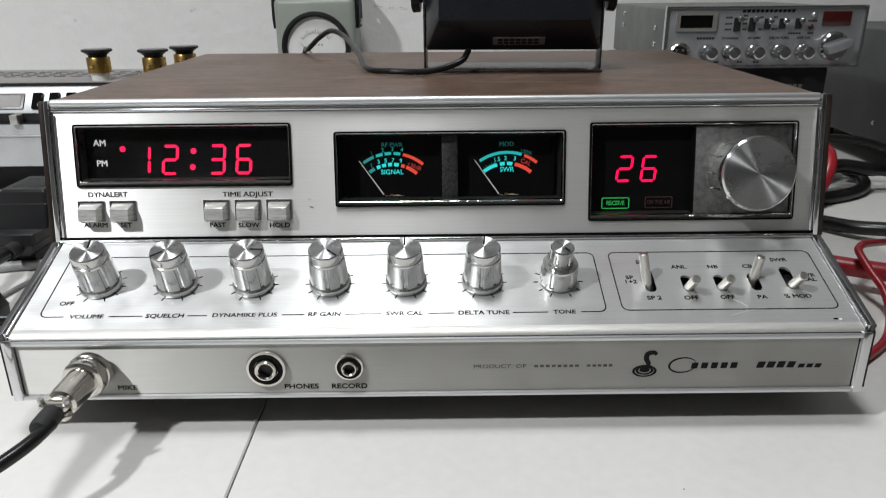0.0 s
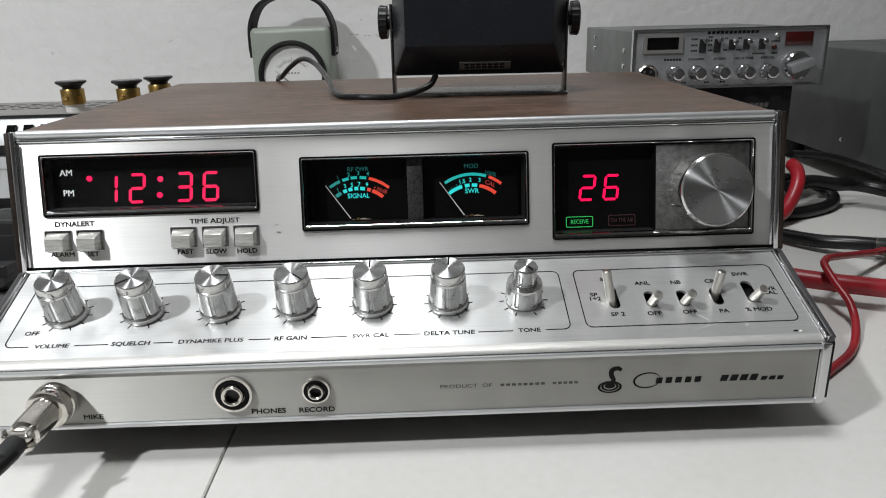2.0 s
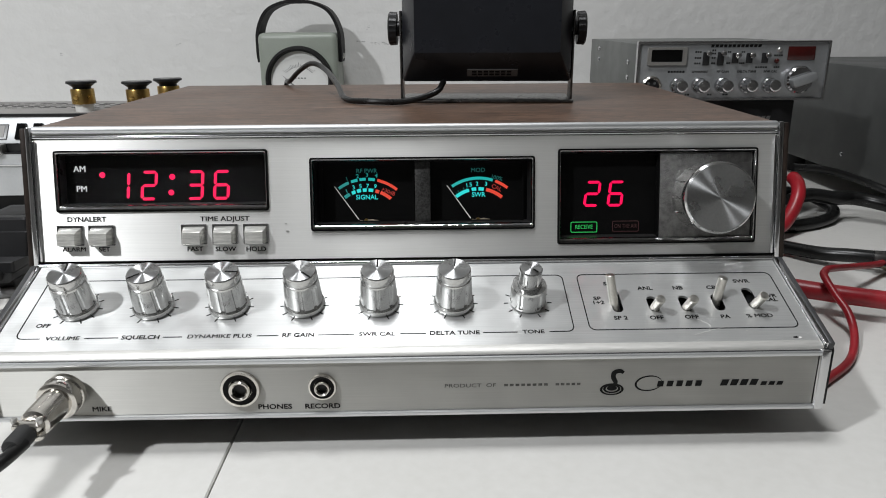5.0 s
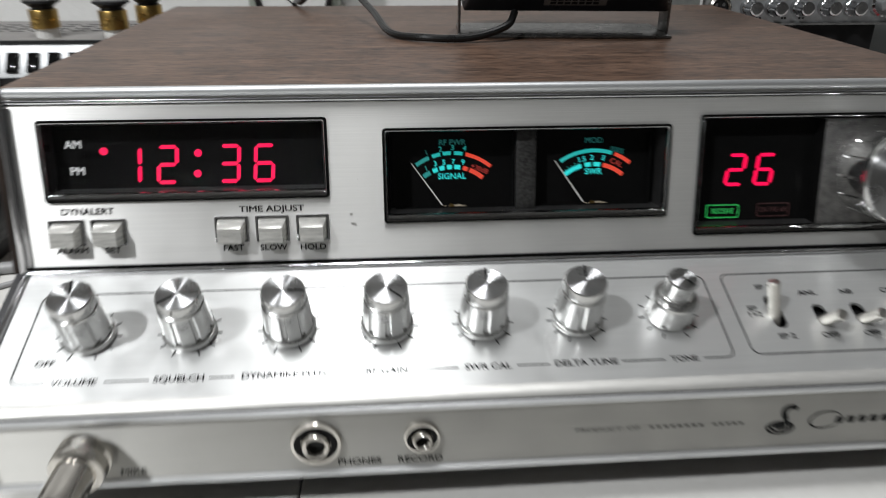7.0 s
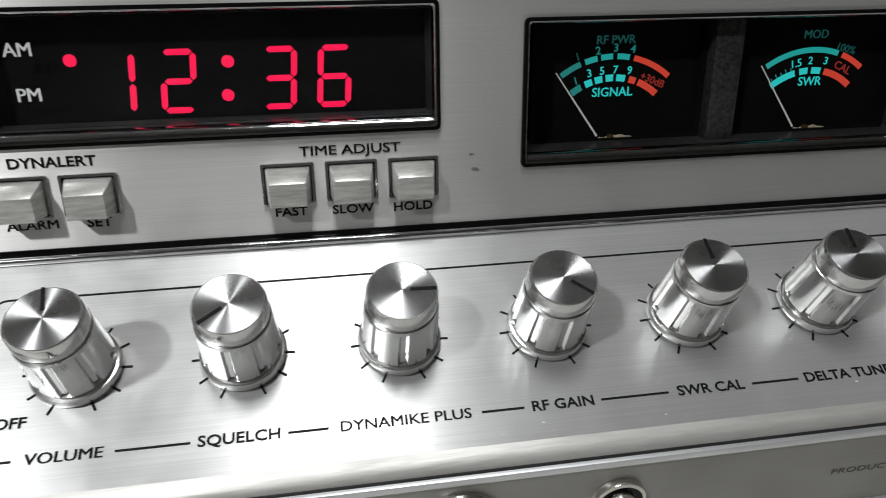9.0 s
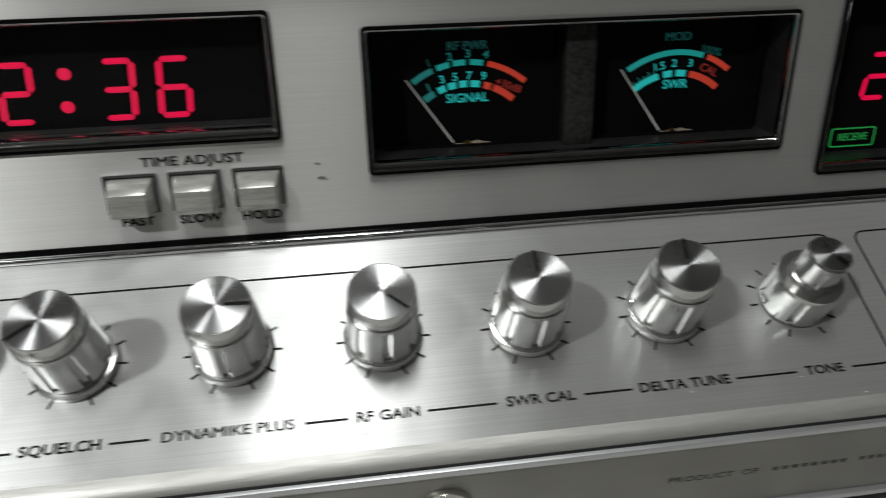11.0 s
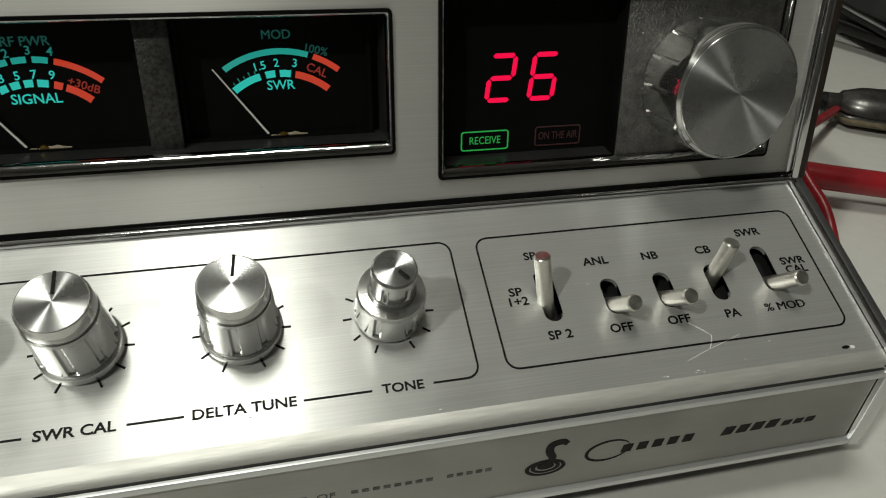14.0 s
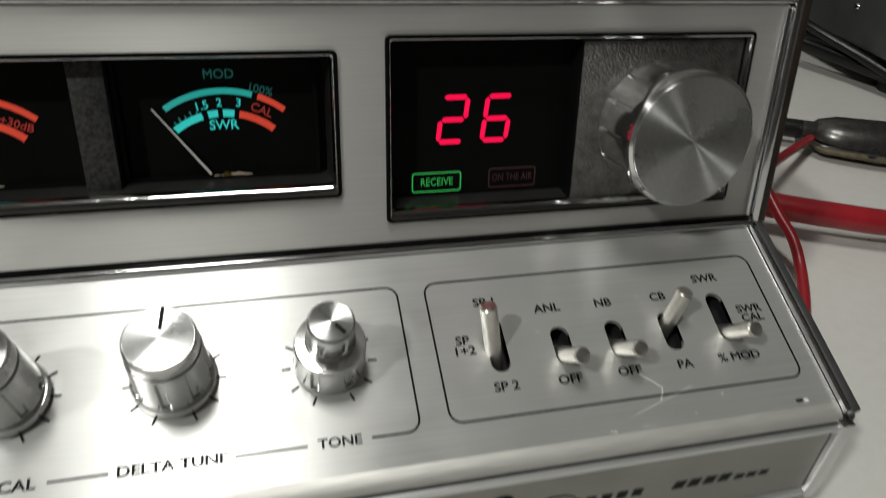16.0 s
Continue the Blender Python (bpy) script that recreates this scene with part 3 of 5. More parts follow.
for ch, x in (("1", -0.1564), ("2", -0.1416), ("3", -0.1165), ("6", -0.1024)):
    seven_segment(ch, x, 0.0306, 0.0088, 0.0160, 0.0015, 0.09, cw, Z_CLOCK)
for x, z in ((-0.1290, 0.1230), (-0.1299, 0.1147), (-0.1665, 0.1243)):
    bm = bmesh.new()
    disc(bm, x, up(z), 0.00155)
    part("lit_dot", bm, LED_RED, cw, "lit red dot", Z_CLOCK)
M_PANE = M_UP @ Matrix.Translation((0, 0, -0.0018))
pane = part("window_pane", boxed(-0.1868, -0.0775, up(0.1090), up(0.1351), -0.0006, 0.0), clear_glass("clear_pane"), cw, "clear plastic pane", M_PANE)
pane.visible_shadow = False
letters("lettering", "AM", 0.0046, INK_WHITE, pane, M_PANE, -0.1761, up(0.1274), bold=BOLD)
letters("lettering", "PM", 0.0046, INK_WHITE, pane, M_PANE, -0.1756, up(0.1170), bold=BOLD)

# two meters
mw = WINDOWS["meter"][4]
part("divider", boxed(0.0028, 0.0112, WINDOWS["meter"][2] + 0.001, WINDOWS["meter"][3] - 0.001, -0.0108, -0.0040, 0.0003), DIVIDER, mw, "grey speckled divider", M_UP)
K = 0.0001063
for cx, x0, x1 in ((-0.0240, -0.0486, 0.0024), (0.0379, 0.0116, 0.0628)):
    part("meter_rim", ring_plate(bmesh.new(), rounded(x0, x1, up(0.0972), up(0.1300), 0.0008, 3), rounded(x0 + 0.0012, x1 - 0.0012, up(0.0984), up(0.1290), 0.0006, 3), -0.0107, -0.0080), BLACK_GLOSS, mw, "", M_UP)
    torn = [(-0.0052, 0.0), (-0.0050, 0.0012), (-0.0034, 0.0019), (-0.0020, 0.0016), (-0.0006, 0.0026), (0.0016, 0.0024), (0.0028, 0.0029), (0.0044, 0.0021), (0.0062, 0.0018), (0.0070, 0.0006), (0.0066, 0.0)]
    part("pivot_cover", flat(bmesh.new(), [(cx + px, up(0.0974) + py * 0.62) for px, py in torn], -0.0093, -0.0088), PAPER, mw, "torn pale paper scrap at the needle's pivot", M_UP)
    part("pivot_screw", turned([(0.0011, 0), (0.0010, 0.0006), (0, 0.0007)], 16), BRASS, mw, "", M_UP @ Matrix.Translation((cx - 0.0004, up(0.0985), -0.0088)))
SCALES = [
    (-0.0240, [(1, 0, -36, -22), (1, 0, -19, -11), (1, 0, -8.6, -1), (1, 0, 2, 10), (1, 1, 13, 39.6), (0, 0, -37, -27.6), (0, 0, -24, -17.8), (0, 0, -15.4, -9), (0, 0, -6.2, 0), (0, 0, 2.8, 10.2), (0, 1, 13.7, 19.6), (0, 1, 22, 41)]),
    (0.0379, [(1, 0, -34, 17.6), (1, 1, 20.8, 38), (0, 0, -38, -15), (0, 0, -10.8, -3.4), (0, 0, 0, 8.5), (0, 1, 12, 40)]),
]
YC = up(0.0950)
comb = bmesh.new()
for k in range(5):
    band(comb, 0.0379, YC, 0.0212, 0.0221 + 0.0004 * (k % 2), -35 + 4.2 * k, -34.3 + 4.2 * k)
part("scale_mark", comb, TEAL_MID, mw, "", Z_FACE)
for cx, bands in SCALES:
    for upper_band, red, a0, a1 in bands:
        bm = bmesh.new()
        r = 0.0254 if upper_band else 0.0193
        band(bm, cx, YC, r, r + (0.0016 if upper_band else 0.0019), a0, a1)
        part("scale_mark", bm, ORANGE if red else (TEAL_MID if a1 < -18 else TEAL_UP if upper_band else TEAL), mw, "", Z_FACE)
    bm = bmesh.new()
    tip, root = Vector((cx - 0.0175, up(0.1169))), Vector((cx - 0.0045, up(0.0990)))
    side = (tip - root).normalized().orthogonal()
    flat(bm, [tuple(root + side * 0.00028), tuple(root - side * 0.00028), tuple(tip - side * 0.00016), tuple(tip + side * 0.00016)], 0.0, 0.0002)
    part("needle", bm, NYLON, mw, "thin pale needle", M_UP @ Matrix.Translation((0, 0, -0.0088)))


def scale_text(text, cx, ox, px, py, size, material, turn=0.0, wide=1.0):
    letters("meter_lettering", text, size, material, mw, Z_FACE, cx + (px - ox) * K, up(0.1241) - (py - 150) * 0.0001055, turn, wide, bold=0.012)


for text, px, py, size, mt, turn in (("RF PWR", 413, 141, 0.0033, TEAL_DIM, 0), ("1", 310, 182, 0.0031, TEAL_DIM, 20), ("2", 366, 168, 0.0031, TEAL_MID, 8), ("3", 415, 162, 0.0031, TEAL_MID, 0),
                                     ("4", 463, 166, 0.0031, TEAL_MID, -8), ("1", 308, 245, 0.0031, TEAL_MID, 20), ("3", 345, 226, 0.0031, TEAL, 12), ("5", 380, 221, 0.0031, TEAL, 5), ("7", 417, 219, 0.0031, TEAL, 0),
                                     ("9", 457, 222, 0.0031, TEAL, -6), ("+30dB", 524, 250, 0.0030, ORANGE_DIM, -22), ("SIGNAL", 412, 278, 0.0036, TEAL, 0)):
    scale_text(text, -0.0240, 412, px, py, size, mt, turn)
for text, px, py, size, mt, turn in (("MOD", 993, 142, 0.0034, TEAL_DIM, 0), ("100%", 1090, 183, 0.0031, TEAL_DIM, -14), ("1.5", 945, 220, 0.0031, TEAL, 12), ("2", 988, 213, 0.0031, TEAL, 0),
                                     ("3", 1035, 215, 0.0031, TEAL, -8), ("CAL", 1090, 235, 0.0032, ORANGE_DIM, -24), ("SWR", 995, 270, 0.0036, TEAL, 0)):
    scale_text(text, 0.0379, 995, px, py, size, mt, turn)

# channel display and its big knob
hw = WINDOWS["channel"][4]
for ch, x in (("2", 0.1007), ("6", 0.1138)):
    seven_segment(ch, x, up(0.1116), 0.0086, 0.0142, 0.0014, 0.12, hw, Z_CH)
for x0, x1, z0, z1, mt, text in ((0.0888, 0.1037, 0.0906, 0.0965, LED_GREEN, "RECEIVE"), (0.1121, 0.1270, 0.0908, 0.0968, LED_DIM, "ON THE AIR")):
    part("indicator_frame", ring_plate(bmesh.new(), rounded(x0, x1, up(z0), up(z1), 0.0009, 4), rounded(x0 + 0.0004, x1 - 0.0004, up(z0) + 0.0004, up(z1) - 0.0004, 0.0006, 4), 0, 0.0001), mt, hw, "", Z_CH)
    letters("lettering", text, 0.0033, mt, hw, Z_CH, (x0 + x1) / 2, up((z0 + z1) / 2), 0, 0.82 if text == "RECEIVE" else 0.70)
part("knob_plate", boxed(0.1362, 0.1866, up(0.0873), up(0.1334), -0.0085, -0.0010, 0.0003), BLACK_TEX, hw, "dark textured plate behind the tuning knob", M_UP)
# added black strip for the unlit side wall of the plate
part("plate_edge_shade", boxed(0.1354, 0.13615, up(0.0875), up(0.1332), -0.0085, -0.0012), BLACK_GLOSS, hw, "", M_UP)
KN = M_UP @ Matrix.Translation((0.1613, up(0.1098), -0.0010))
big = part("tuning_knob", turned([(0.0178, 0), (0.0186, 0.0006), (0.0189, 0.0016), (0.0189, 0.0036), (0.0189, 0.0037), (0.0189, 0.0157), (0.0189, 0.0158), (0.0190, 0.0187), (0.0187, 0.0200), (0.0179, 0.0207)], 336, None, (14, 0.030, 0.0016, 0.0036, 0.0157)), KNOB_BIG, radio, "large fluted aluminium tuning knob", KN)
part("knob_cap", turned([(0.0178, 0.0), (0.0176, 0.0004), (0.0, 0.00045)], 96), KNOB_TOP, big, "turned aluminium cap", KN @ Matrix.Translation((0, 0, 0.0206)))

# push buttons
for x0, x1 in BUTTONS:
    cx = (x0 + x1) / 2
    bb0 = bmesh.new()
    shell(bb0, [[(cx + px, py, zz) for px, py in rounded(-w, w, up(z0), up(z1), 0.0004, 2)] for w, z0, z1, zz in ((0.0059, 0.0880, 0.0969, -0.010), (0.0058, 0.0880, 0.0968, 0.0004), (0.0049, 0.0878, 0.0944, 0.0058), (0.0046, 0.0881, 0.0940, 0.0062))])
    b = part("push_button", bb0, BUTTON, radio, "worn square metal push button", M_UP)
    part("button_well", ring_plate(bmesh.new(), rounded(x0, x1, up(0.0873), up(0.0980), 0.0004, 2), rounded(x0 + 0.0007, x1 - 0.0007, up(0.0873) + 0.0004, up(0.0980) - 0.0007, 0.0003, 2), -0.011, 0.0007), CHROME, b, "", M_UP)
for text, x, z, s in (("DYNALERT", -0.1733, 0.1011, 0.0036), ("ALARM", -0.1808, 0.0853, 0.0034), ("SET", -0.1648, 0.0852, 0.0034), ("TIME ADJUST", -0.0997, 0.1007, 0.0036), ("FAST", -0.1163, 0.0848, 0.0034), ("SLOW", -0.0999, 0.0846, 0.0034), ("HOLD", -0.0835, 0.0844, 0.0034)):
    letters("lettering", text, s, INK, upper, M_UP, x, up(z), 0, 1.26 if "TIME" in text else 1.16, bold=BOLD)

# seven rotary knobs on the deck
KX = [0.0600 - 0.0378 * k for k in range(7)][::-1]
POINT = [8, 125, -92, -132, 0, -6, -140]
small_side = small_cap = tick = None
for k, (x, turn) in enumerate(zip(KX, POINT)):
    base = M_DECK @ Matrix.Translation((x, dk(0.0320), 0))
    for i in range(11):
        m = base @ pose(0, 0, 0, 0, 0, 155 - 31 * i)
        if tick is None:
            tick = part("tick_mark", flat(bmesh.new(), [(-0.00029, 0.0099), (0.00029, 0.0099), (0.00029, 0.0122), (-0.00029, 0.0122)], 0.00002, 0.00014), INK, deck, "", m).data
        else:
            part("tick_mark", None, None, deck, "", m, tick)
    mark_h = 0.0232
    if k < 6:
        if small_side is None:
            prof = [(0.0092, 0.0006), (0.0101, 0.0008), (0.0103, 0.0020), (0.0099, 0.0030), (0.0088, 0.0032), (0.0088, 0.0042), (0.0094, 0.0044), (0.0094, 0.0045), (0.0087, 0.0170), (0.0087, 0.0171), (0.0085, 0.0180), (0.0081, 0.0182), (0.0081, 0.0190), (0.0084, 0.0192), (0.0082, 0.0224), (0.0077, 0.0231)]
            kb = part("rotary_knob", turned(prof, 96, None, (8, 0.085, 0.0006, 0.0045, 0.0170)), KNOB_SIDE, radio, "fluted aluminium rotary knob", base)
            kc = part("knob_cap", turned([(0.0077, 0), (0.0075, 0.0003), (0.0, 0.00034)], 64), KNOB_TOP, kb, "turned cap", base @ Matrix.Translation((0, 0, 0.0229)))
            small_side, small_cap = kb.data, kc.data
        else:
            kb = part("rotary_knob", None, None, radio, "fluted aluminium rotary knob", base @ pose(0, 0, 0, 0, 0, turn), small_side)
            kc = part("knob_cap", None, None, kb, "turned cap", base @ Matrix.Translation((0, 0, 0.0229)), small_cap)
        r0, r1 = 0.0018, 0.0078
    else:
        kb = part("rotary_knob", turned([(0.0088, 0.0006), (0.0091, 0.001), (0.0091, 0.0020), (0.0091, 0.0021), (0.0089, 0.0110), (0.0089, 0.0111), (0.0085, 0.0122), (0.0062, 0.0124), (0.0061, 0.0140), (0.0057, 0.0142)], 96, None, (6, 0.10, 0.0006, 0.0021, 0.0110)), KNOB_SIDE, radio, "lower ring of a stacked aluminium knob", base)
        part("upper_knob", turned([(0.0057, 0.0139), (0.0057, 0.0145), (0.0057, 0.0205), (0.0057, 0.0206), (0.0057, 0.0222), (0.0052, 0.0228)], 72, None, (6, 0.14, 0.0005, 0.0145, 0.0205)), KNOB_SIDE, kb, "small upper knob", base)
        part("knob_cap", turned([(0.0052, 0), (0.0051, 0.0002), (0.0, 0.00024)], 64), KNOB_TOP, kb, "turned cap", base @ Matrix.Translation((0, 0, 0.0227)))
        r0, r1 = 0.0014, 0.0045
    line = boxed(-0.00038, 0.00038, r0, r1, 0.0, 0.0003)
    part("pointer_line", line, INK, kb, "black pointer line", base @ pose(0, 0, mark_h - 0.0001, 0, 0, turn))

# deck lettering, ruled boxes and dashes
Y_LAB = dk(0.0122)
SPANS = [("VOLUME", -0.1668, 0.0105), ("SQUELCH", -0.1296, 0.0107), ("DYNAMIKE PLUS", -0.0918, 0.0179), ("RF GAIN", -0.0539, 0.0096), ("SWR CAL", -0.0158, 0.0111), ("DELTA TUNE", 0.0219, 0.0139), ("TONE", 0.0604, 0.0078)]
for text, x, half in SPANS:
    letters("lettering", text, 0.0034 if text == "TONE" else 0.0036, INK, deck, M_DECK, x, Y_LAB, 0, 1.16, bold=BOLD)
letters("lettering", "OFF", 0.0036, INK, deck, M_DECK, -0.1795, dk(0.0204), 0, 1.1, bold=BOLD)
T = 0.00027
rule = bmesh.new()
x_l, x_r, y_t = -0.1895, 0.0806, dk(0.0514)
for (ta, xa, ha), (tb, xb, hb) in zip(SPANS, SPANS[1:]):
    box(rule, xa + ha, xb - hb, Y_LAB - T, Y_LAB + T, 0, 0.00014)
R = 0.0034


def ruled(bm, pts):
    for (ax, ay), (bx, by) in zip(pts, pts[1:]):
        d = (Vector((bx, by)) - Vector((ax, ay))).normalized()
        n = Vector((-d.y, d.x)) * T
        flat(bm, [(ax - n.x, ay - n.y), (bx - n.x, by - n.y), (bx + n.x, by + n.y), (ax + n.x, ay + n.y)], 0, 0.00014)


out = rounded(x_l, x_r, Y_LAB, y_t, R, 5)
ruled(rule, [(SPANS[0][1] - 0.0108, Y_LAB)] + out[12:18][::-1] + out[6:12][::-1] + out[0:6][::-1] + out[18:24][::-1] + [(SPANS[6][1] + 0.0078, Y_LAB)])
part("ruled_line", rule, INK, deck, "thin black ruled line", M_DECK)
rule2 = bmesh.new()
o2 = rounded(0.0884, 0.1922, dk(0.0128), dk(0.0514), R, 5)
ruled(rule2, o2 + o2[:1])
part("ruled_line", rule2, INK, deck, "thin black ruled box", M_DECK)
for text, x, y, s in (("SP 1", 0.1048, 0.0442, 0.0035), ("SP\n1+2", 0.0960, 0.0323, 0.0036), ("SP 2", 0.1052, 0.0203, 0.0036), ("ANL", 0.1225, 0.0406, 0.0036), ("NB", 0.1397, 0.0405, 0.0036), ("CB", 0.1574, 0.0406, 0.0036), ("SWR", 0.1748, 0.0449, 0.0036),
                      ("SWR\nCAL", 0.1850, 0.0327, 0.0035), ("OFF", 0.1232, 0.0201, 0.0036), ("OFF", 0.1408, 0.0203, 0.0036), ("PA", 0.1577, 0.0202, 0.0036), ("% MOD", 0.1752, 0.0205, 0.0036)):
    letters("lettering", text, s, INK, deck, M_DECK, x, dk(y), 0, 1.12, bold=BOLD)

# toggle levers
for (x, a, b), (by, tx, ty, h) in zip(SLOTS, ((0.0305, -0.0040, 0.0062, 0.0138), (0.0272, -0.0004, -0.0060, 0.0112), (0.0272, -0.0004, -0.0060, 0.0112), (0.0330, 0.0020, 0.0030, 0.0115), (0.0280, 0.0004, -0.0052, 0.0112))):
    p0, p1 = Vector((x, dk(by) - ty * 0.45, -0.006)), Vector((x + tx, dk(by) + ty, h))
    m = M_DECK @ Matrix.Translation(p0) @ (p1 - p0).to_track_quat("Z", "Y").to_matrix().to_4x4()
    ln = (p1 - p0).length
    lever = part("toggle_lever", turned([(0.0023, 0), (0.0023, ln - 0.0003), (0.0020, ln)], 24), LEVER, radio, "straight metal toggle lever", m)
    part("lever_end", turned([(0.0020, 0.0), (0.0019, 0.0002), (0.0, 0.00022)], 24), LEVER, lever, "turned flat end", m @ Matrix.Translation((0, 0, ln)))

# scratches and nicks on the deck
random.seed(4)
nick = bmesh.new()
ruled_T, T = T, 0.00006
ruled(nick, [(0.1430, dk(0.0192)), (0.1462, dk(0.0168)), (0.1484, dk(0.0148)), (0.1477, dk(0.0132)), (0.1464, dk(0.0112))])
ruled(nick, [(0.1385, dk(0.0088)), (0.1464, dk(0.0112)), (0.1500, dk(0.0121)), (0.1570, dk(0.0141))])
for i in range(64):
    x, y = random.uniform(-0.19, 0.195), random.choice((random.uniform(0.0048, 0.0062), random.uniform(0.0048, 0.012), random.uniform(0.0048, 0.06)))
    disc(nick, x, dk(y), random.uniform(0.00006, 0.00018), 0.0, 0.00008, 6, random.uniform(1, 3.4))
disc(nick, 0.1893, dk(0.0062), 0.00055, 0.0, 0.0002, 9, 1.4)
T = ruled_T
chip = bmesh.new()
disc(chip, 0.1872, dk(0.0064), 0.0005, 0.0, 0.0002, 9, 2.6)
part("paint_chip", chip, INK, deck, "", M_DECK)
tagged(part("scratch", nick, NYLON, deck, "pale scratches and nicks", M_DECK), kind="stuff")

# scuffs on the upper panel
scuff = bmesh.new()
for x, z, w in ((-0.0672, 0.0978, 0.0008), (-0.0664, 0.0938, 0.0012), (-0.0655, 0.0935, 0.0006), (0.0742, 0.1185, 0.0003), (-0.0640, 0.1120, 0.0003), (0.0300, 0.0868, 0.0003)):
    disc(scuff, x, up(z), w * 0.35, 0.00002, 0.0001, 8, 2.4)
tagged(part("scuff", scuff, STEEL, upper, "faint grey scuffs", M_UP), kind="stuff")

# jacks, lettering and emblem of the lower front
for x, z, r in jacks:
    m = M_FRONT @ Matrix.Translation((x, z, 0))
    j = part("jack_socket", turned([(r, 0.0002), (r * 1.02, 0.0012), (r * 0.98, 0.0020), (r * 0.86, 0.0022), (r * 0.80, 0.0010), (r * 0.58, 0.0010), (r * 0.56, 0.0034), (r * 0.51, 0.0041), (r * 0.44, 0.0042), (r * 0.36, 0.0036), (r * 0.33, -0.010), (0.0, -0.010)], 40), NICKEL, radio, "nickel plated jack socket", m)
    part("jack_recess", ring_plate(bmesh.new(), circ(0, 0, r * 0.86), circ(0, 0, r * 0.60), 0.0008, 0.0019), BLACK_GLOSS, j, "", m)
    part("jack_hole", turned([(r * 0.34, -0.0099), (r * 0.34, 0.0008), (0.0, 0.0008)], 24), BLACK, j, "", m)
for text, x, z in (("MIKE", -0.1474, 0.0254), ("PHONES", -0.0650, 0.0252), ("RECORD", -0.0422, 0.0251)):
    letters("lettering", text, 0.0036, INK, front_panel, M_FRONT, x, z, 0, 1.2, bold=BOLD)
letters("lettering", "PRODUCT  OF", 0.0028, INK_GREY, front_panel, M_FRONT, 0.0289, 0.0348, 0, 1.36)
for x0, x1 in ((0.0452, 0.0672), (0.0700, 0.0829)):
    bar_parts(x0, x1, 0.0348, 0.0012, max(2, round((x1 - x0) / 0.0027)), INK_GREY, front_panel, M_FRONT, 0.34)
emblem = bmesh.new()
for r0, r1, dy in ((0.0046, 0.0058, 0), (0.0030, 0.0042, 0.0003), (0.0, 0.0024, 0.0006)):
    n = 28
    if r0:
        o = [(0.0974 + r1 * math.cos(2 * math.pi * i / n), 0.0316 + dy + 0.55 * r1 * math.sin(2 * math.pi * i / n)) for i in range(n)]
        q = [(0.0974 + r0 * math.cos(2 * math.pi * i / n), 0.0316 + dy + 0.55 * r0 * math.sin(2 * math.pi * i / n)) for i in range(n)]
        ring_plate(emblem, o, q, 0.00002, 0.00014)
    else:
        disc(emblem, 0.0974, 0.0316 + dy, 0.0013, 0.00002, 0.00014, 18, 1.9)
neck = smooth_line([(0.0972, 0.0325, 0), (0.0990, 0.0352, 0), (0.0978, 0.0380, 0), (0.0982, 0.0406, 0), (0.1008, 0.0414, 0), (0.1026, 0.0404, 0)], 6)
wd = [0.0013 + 0.0006 * math.sin(math.pi * i / (len(neck) - 1)) for i in range(len(neck))]
left, right = [], []
for i, p in enumerate(neck):
    d = (neck[min(i + 1, len(neck) - 1)] - neck[max(i - 1, 0)]).normalized()
    left.append((p.x - d.y * wd[i] / 1.6, p.y + d.x * wd[i] / 1.6))
    right.append((p.x + d.y * wd[i] / 1.6, p.y - d.x * wd[i] / 1.6))
for i in range(len(neck) - 1):
    flat(emblem, [left[i], left[i + 1], right[i + 1], right[i]], 0.00002, 0.00016)
part("emblem", emblem, INK, front_panel, "plain black emblem shape", M_FRONT)
mark = bmesh.new()
n = 36
o = [(0.1150 + 0.0066 * math.cos(2 * math.pi * i / n) + 0.0006 * math.sin(2 * math.pi * i / n), 0.0345 + 0.0042 * math.sin(2 * math.pi * i / n)) for i in range(n)]
q = [(0.1154 + 0.0060 * math.cos(2 * math.pi * i / n) + 0.0006 * math.sin(2 * math.pi * i / n), 0.0345 + 0.0036 * math.sin(2 * math.pi * i / n)) for i in range(n)]
ring_plate(mark, o, q, 0.00002, 0.00014)
part("wordmark_swirl", mark, INK, front_panel, "plain black oval of a wordmark", M_FRONT)
bar_parts(0.1192, 0.1424, 0.0342, 0.0030, 5, INK, front_panel, M_FRONT, 0.36, 0.15)
bar_parts(0.1500, 0.1690, 0.0343, 0.0032, 4, INK, front_panel, M_FRONT, 0.28, 0.3)
bar_parts(0.1697, 0.1815, 0.0336, 0.0020, 3, INK, front_panel, M_FRONT, 0.30, 0.3)

# ---- microphone plug in the lower front ----
plug = thing("microphone_plug", "nickel microphone plug with black cable in the radio front", "plug", (-0.1612, -0.02, 0.0345))
MP = Matrix.Translation((-0.1612, -0.0018, 0.0365)) @ Matrix.Scale(0.92, 4) @ Matrix.Rotation(radians(92), 4, "X") @ Matrix.Rotation(radians(-2), 4, "Y")
part("coupling_ring", turned([(0.0092, 0), (0.0104, 0.0006), (0.0106, 0.0040), (0.0100, 0.0046), (0.0104, 0.0052), (0.0104, 0.0100), (0.0101, 0.0108), (0.0088, 0.0116), (0.0080, 0.0117)], 72, None, (36, 0.04, 0.0003, 0.0052, 0.0100)), NICKEL, plug, "knurled ring", MP)
part("barrel", turned([(0.0078, 0.0115), (0.0076, 0.0130), (0.0074, 0.0260), (0.0070, 0.0300), (0.0056, 0.0310), (0.0056, 0.0330)], 40), NICKEL, plug, "", MP)
cl = bmesh.new()
box(cl, -0.0068, 0.0068, 0.0004, 0.0046, 0.0325, 0.0385, 0.0018)
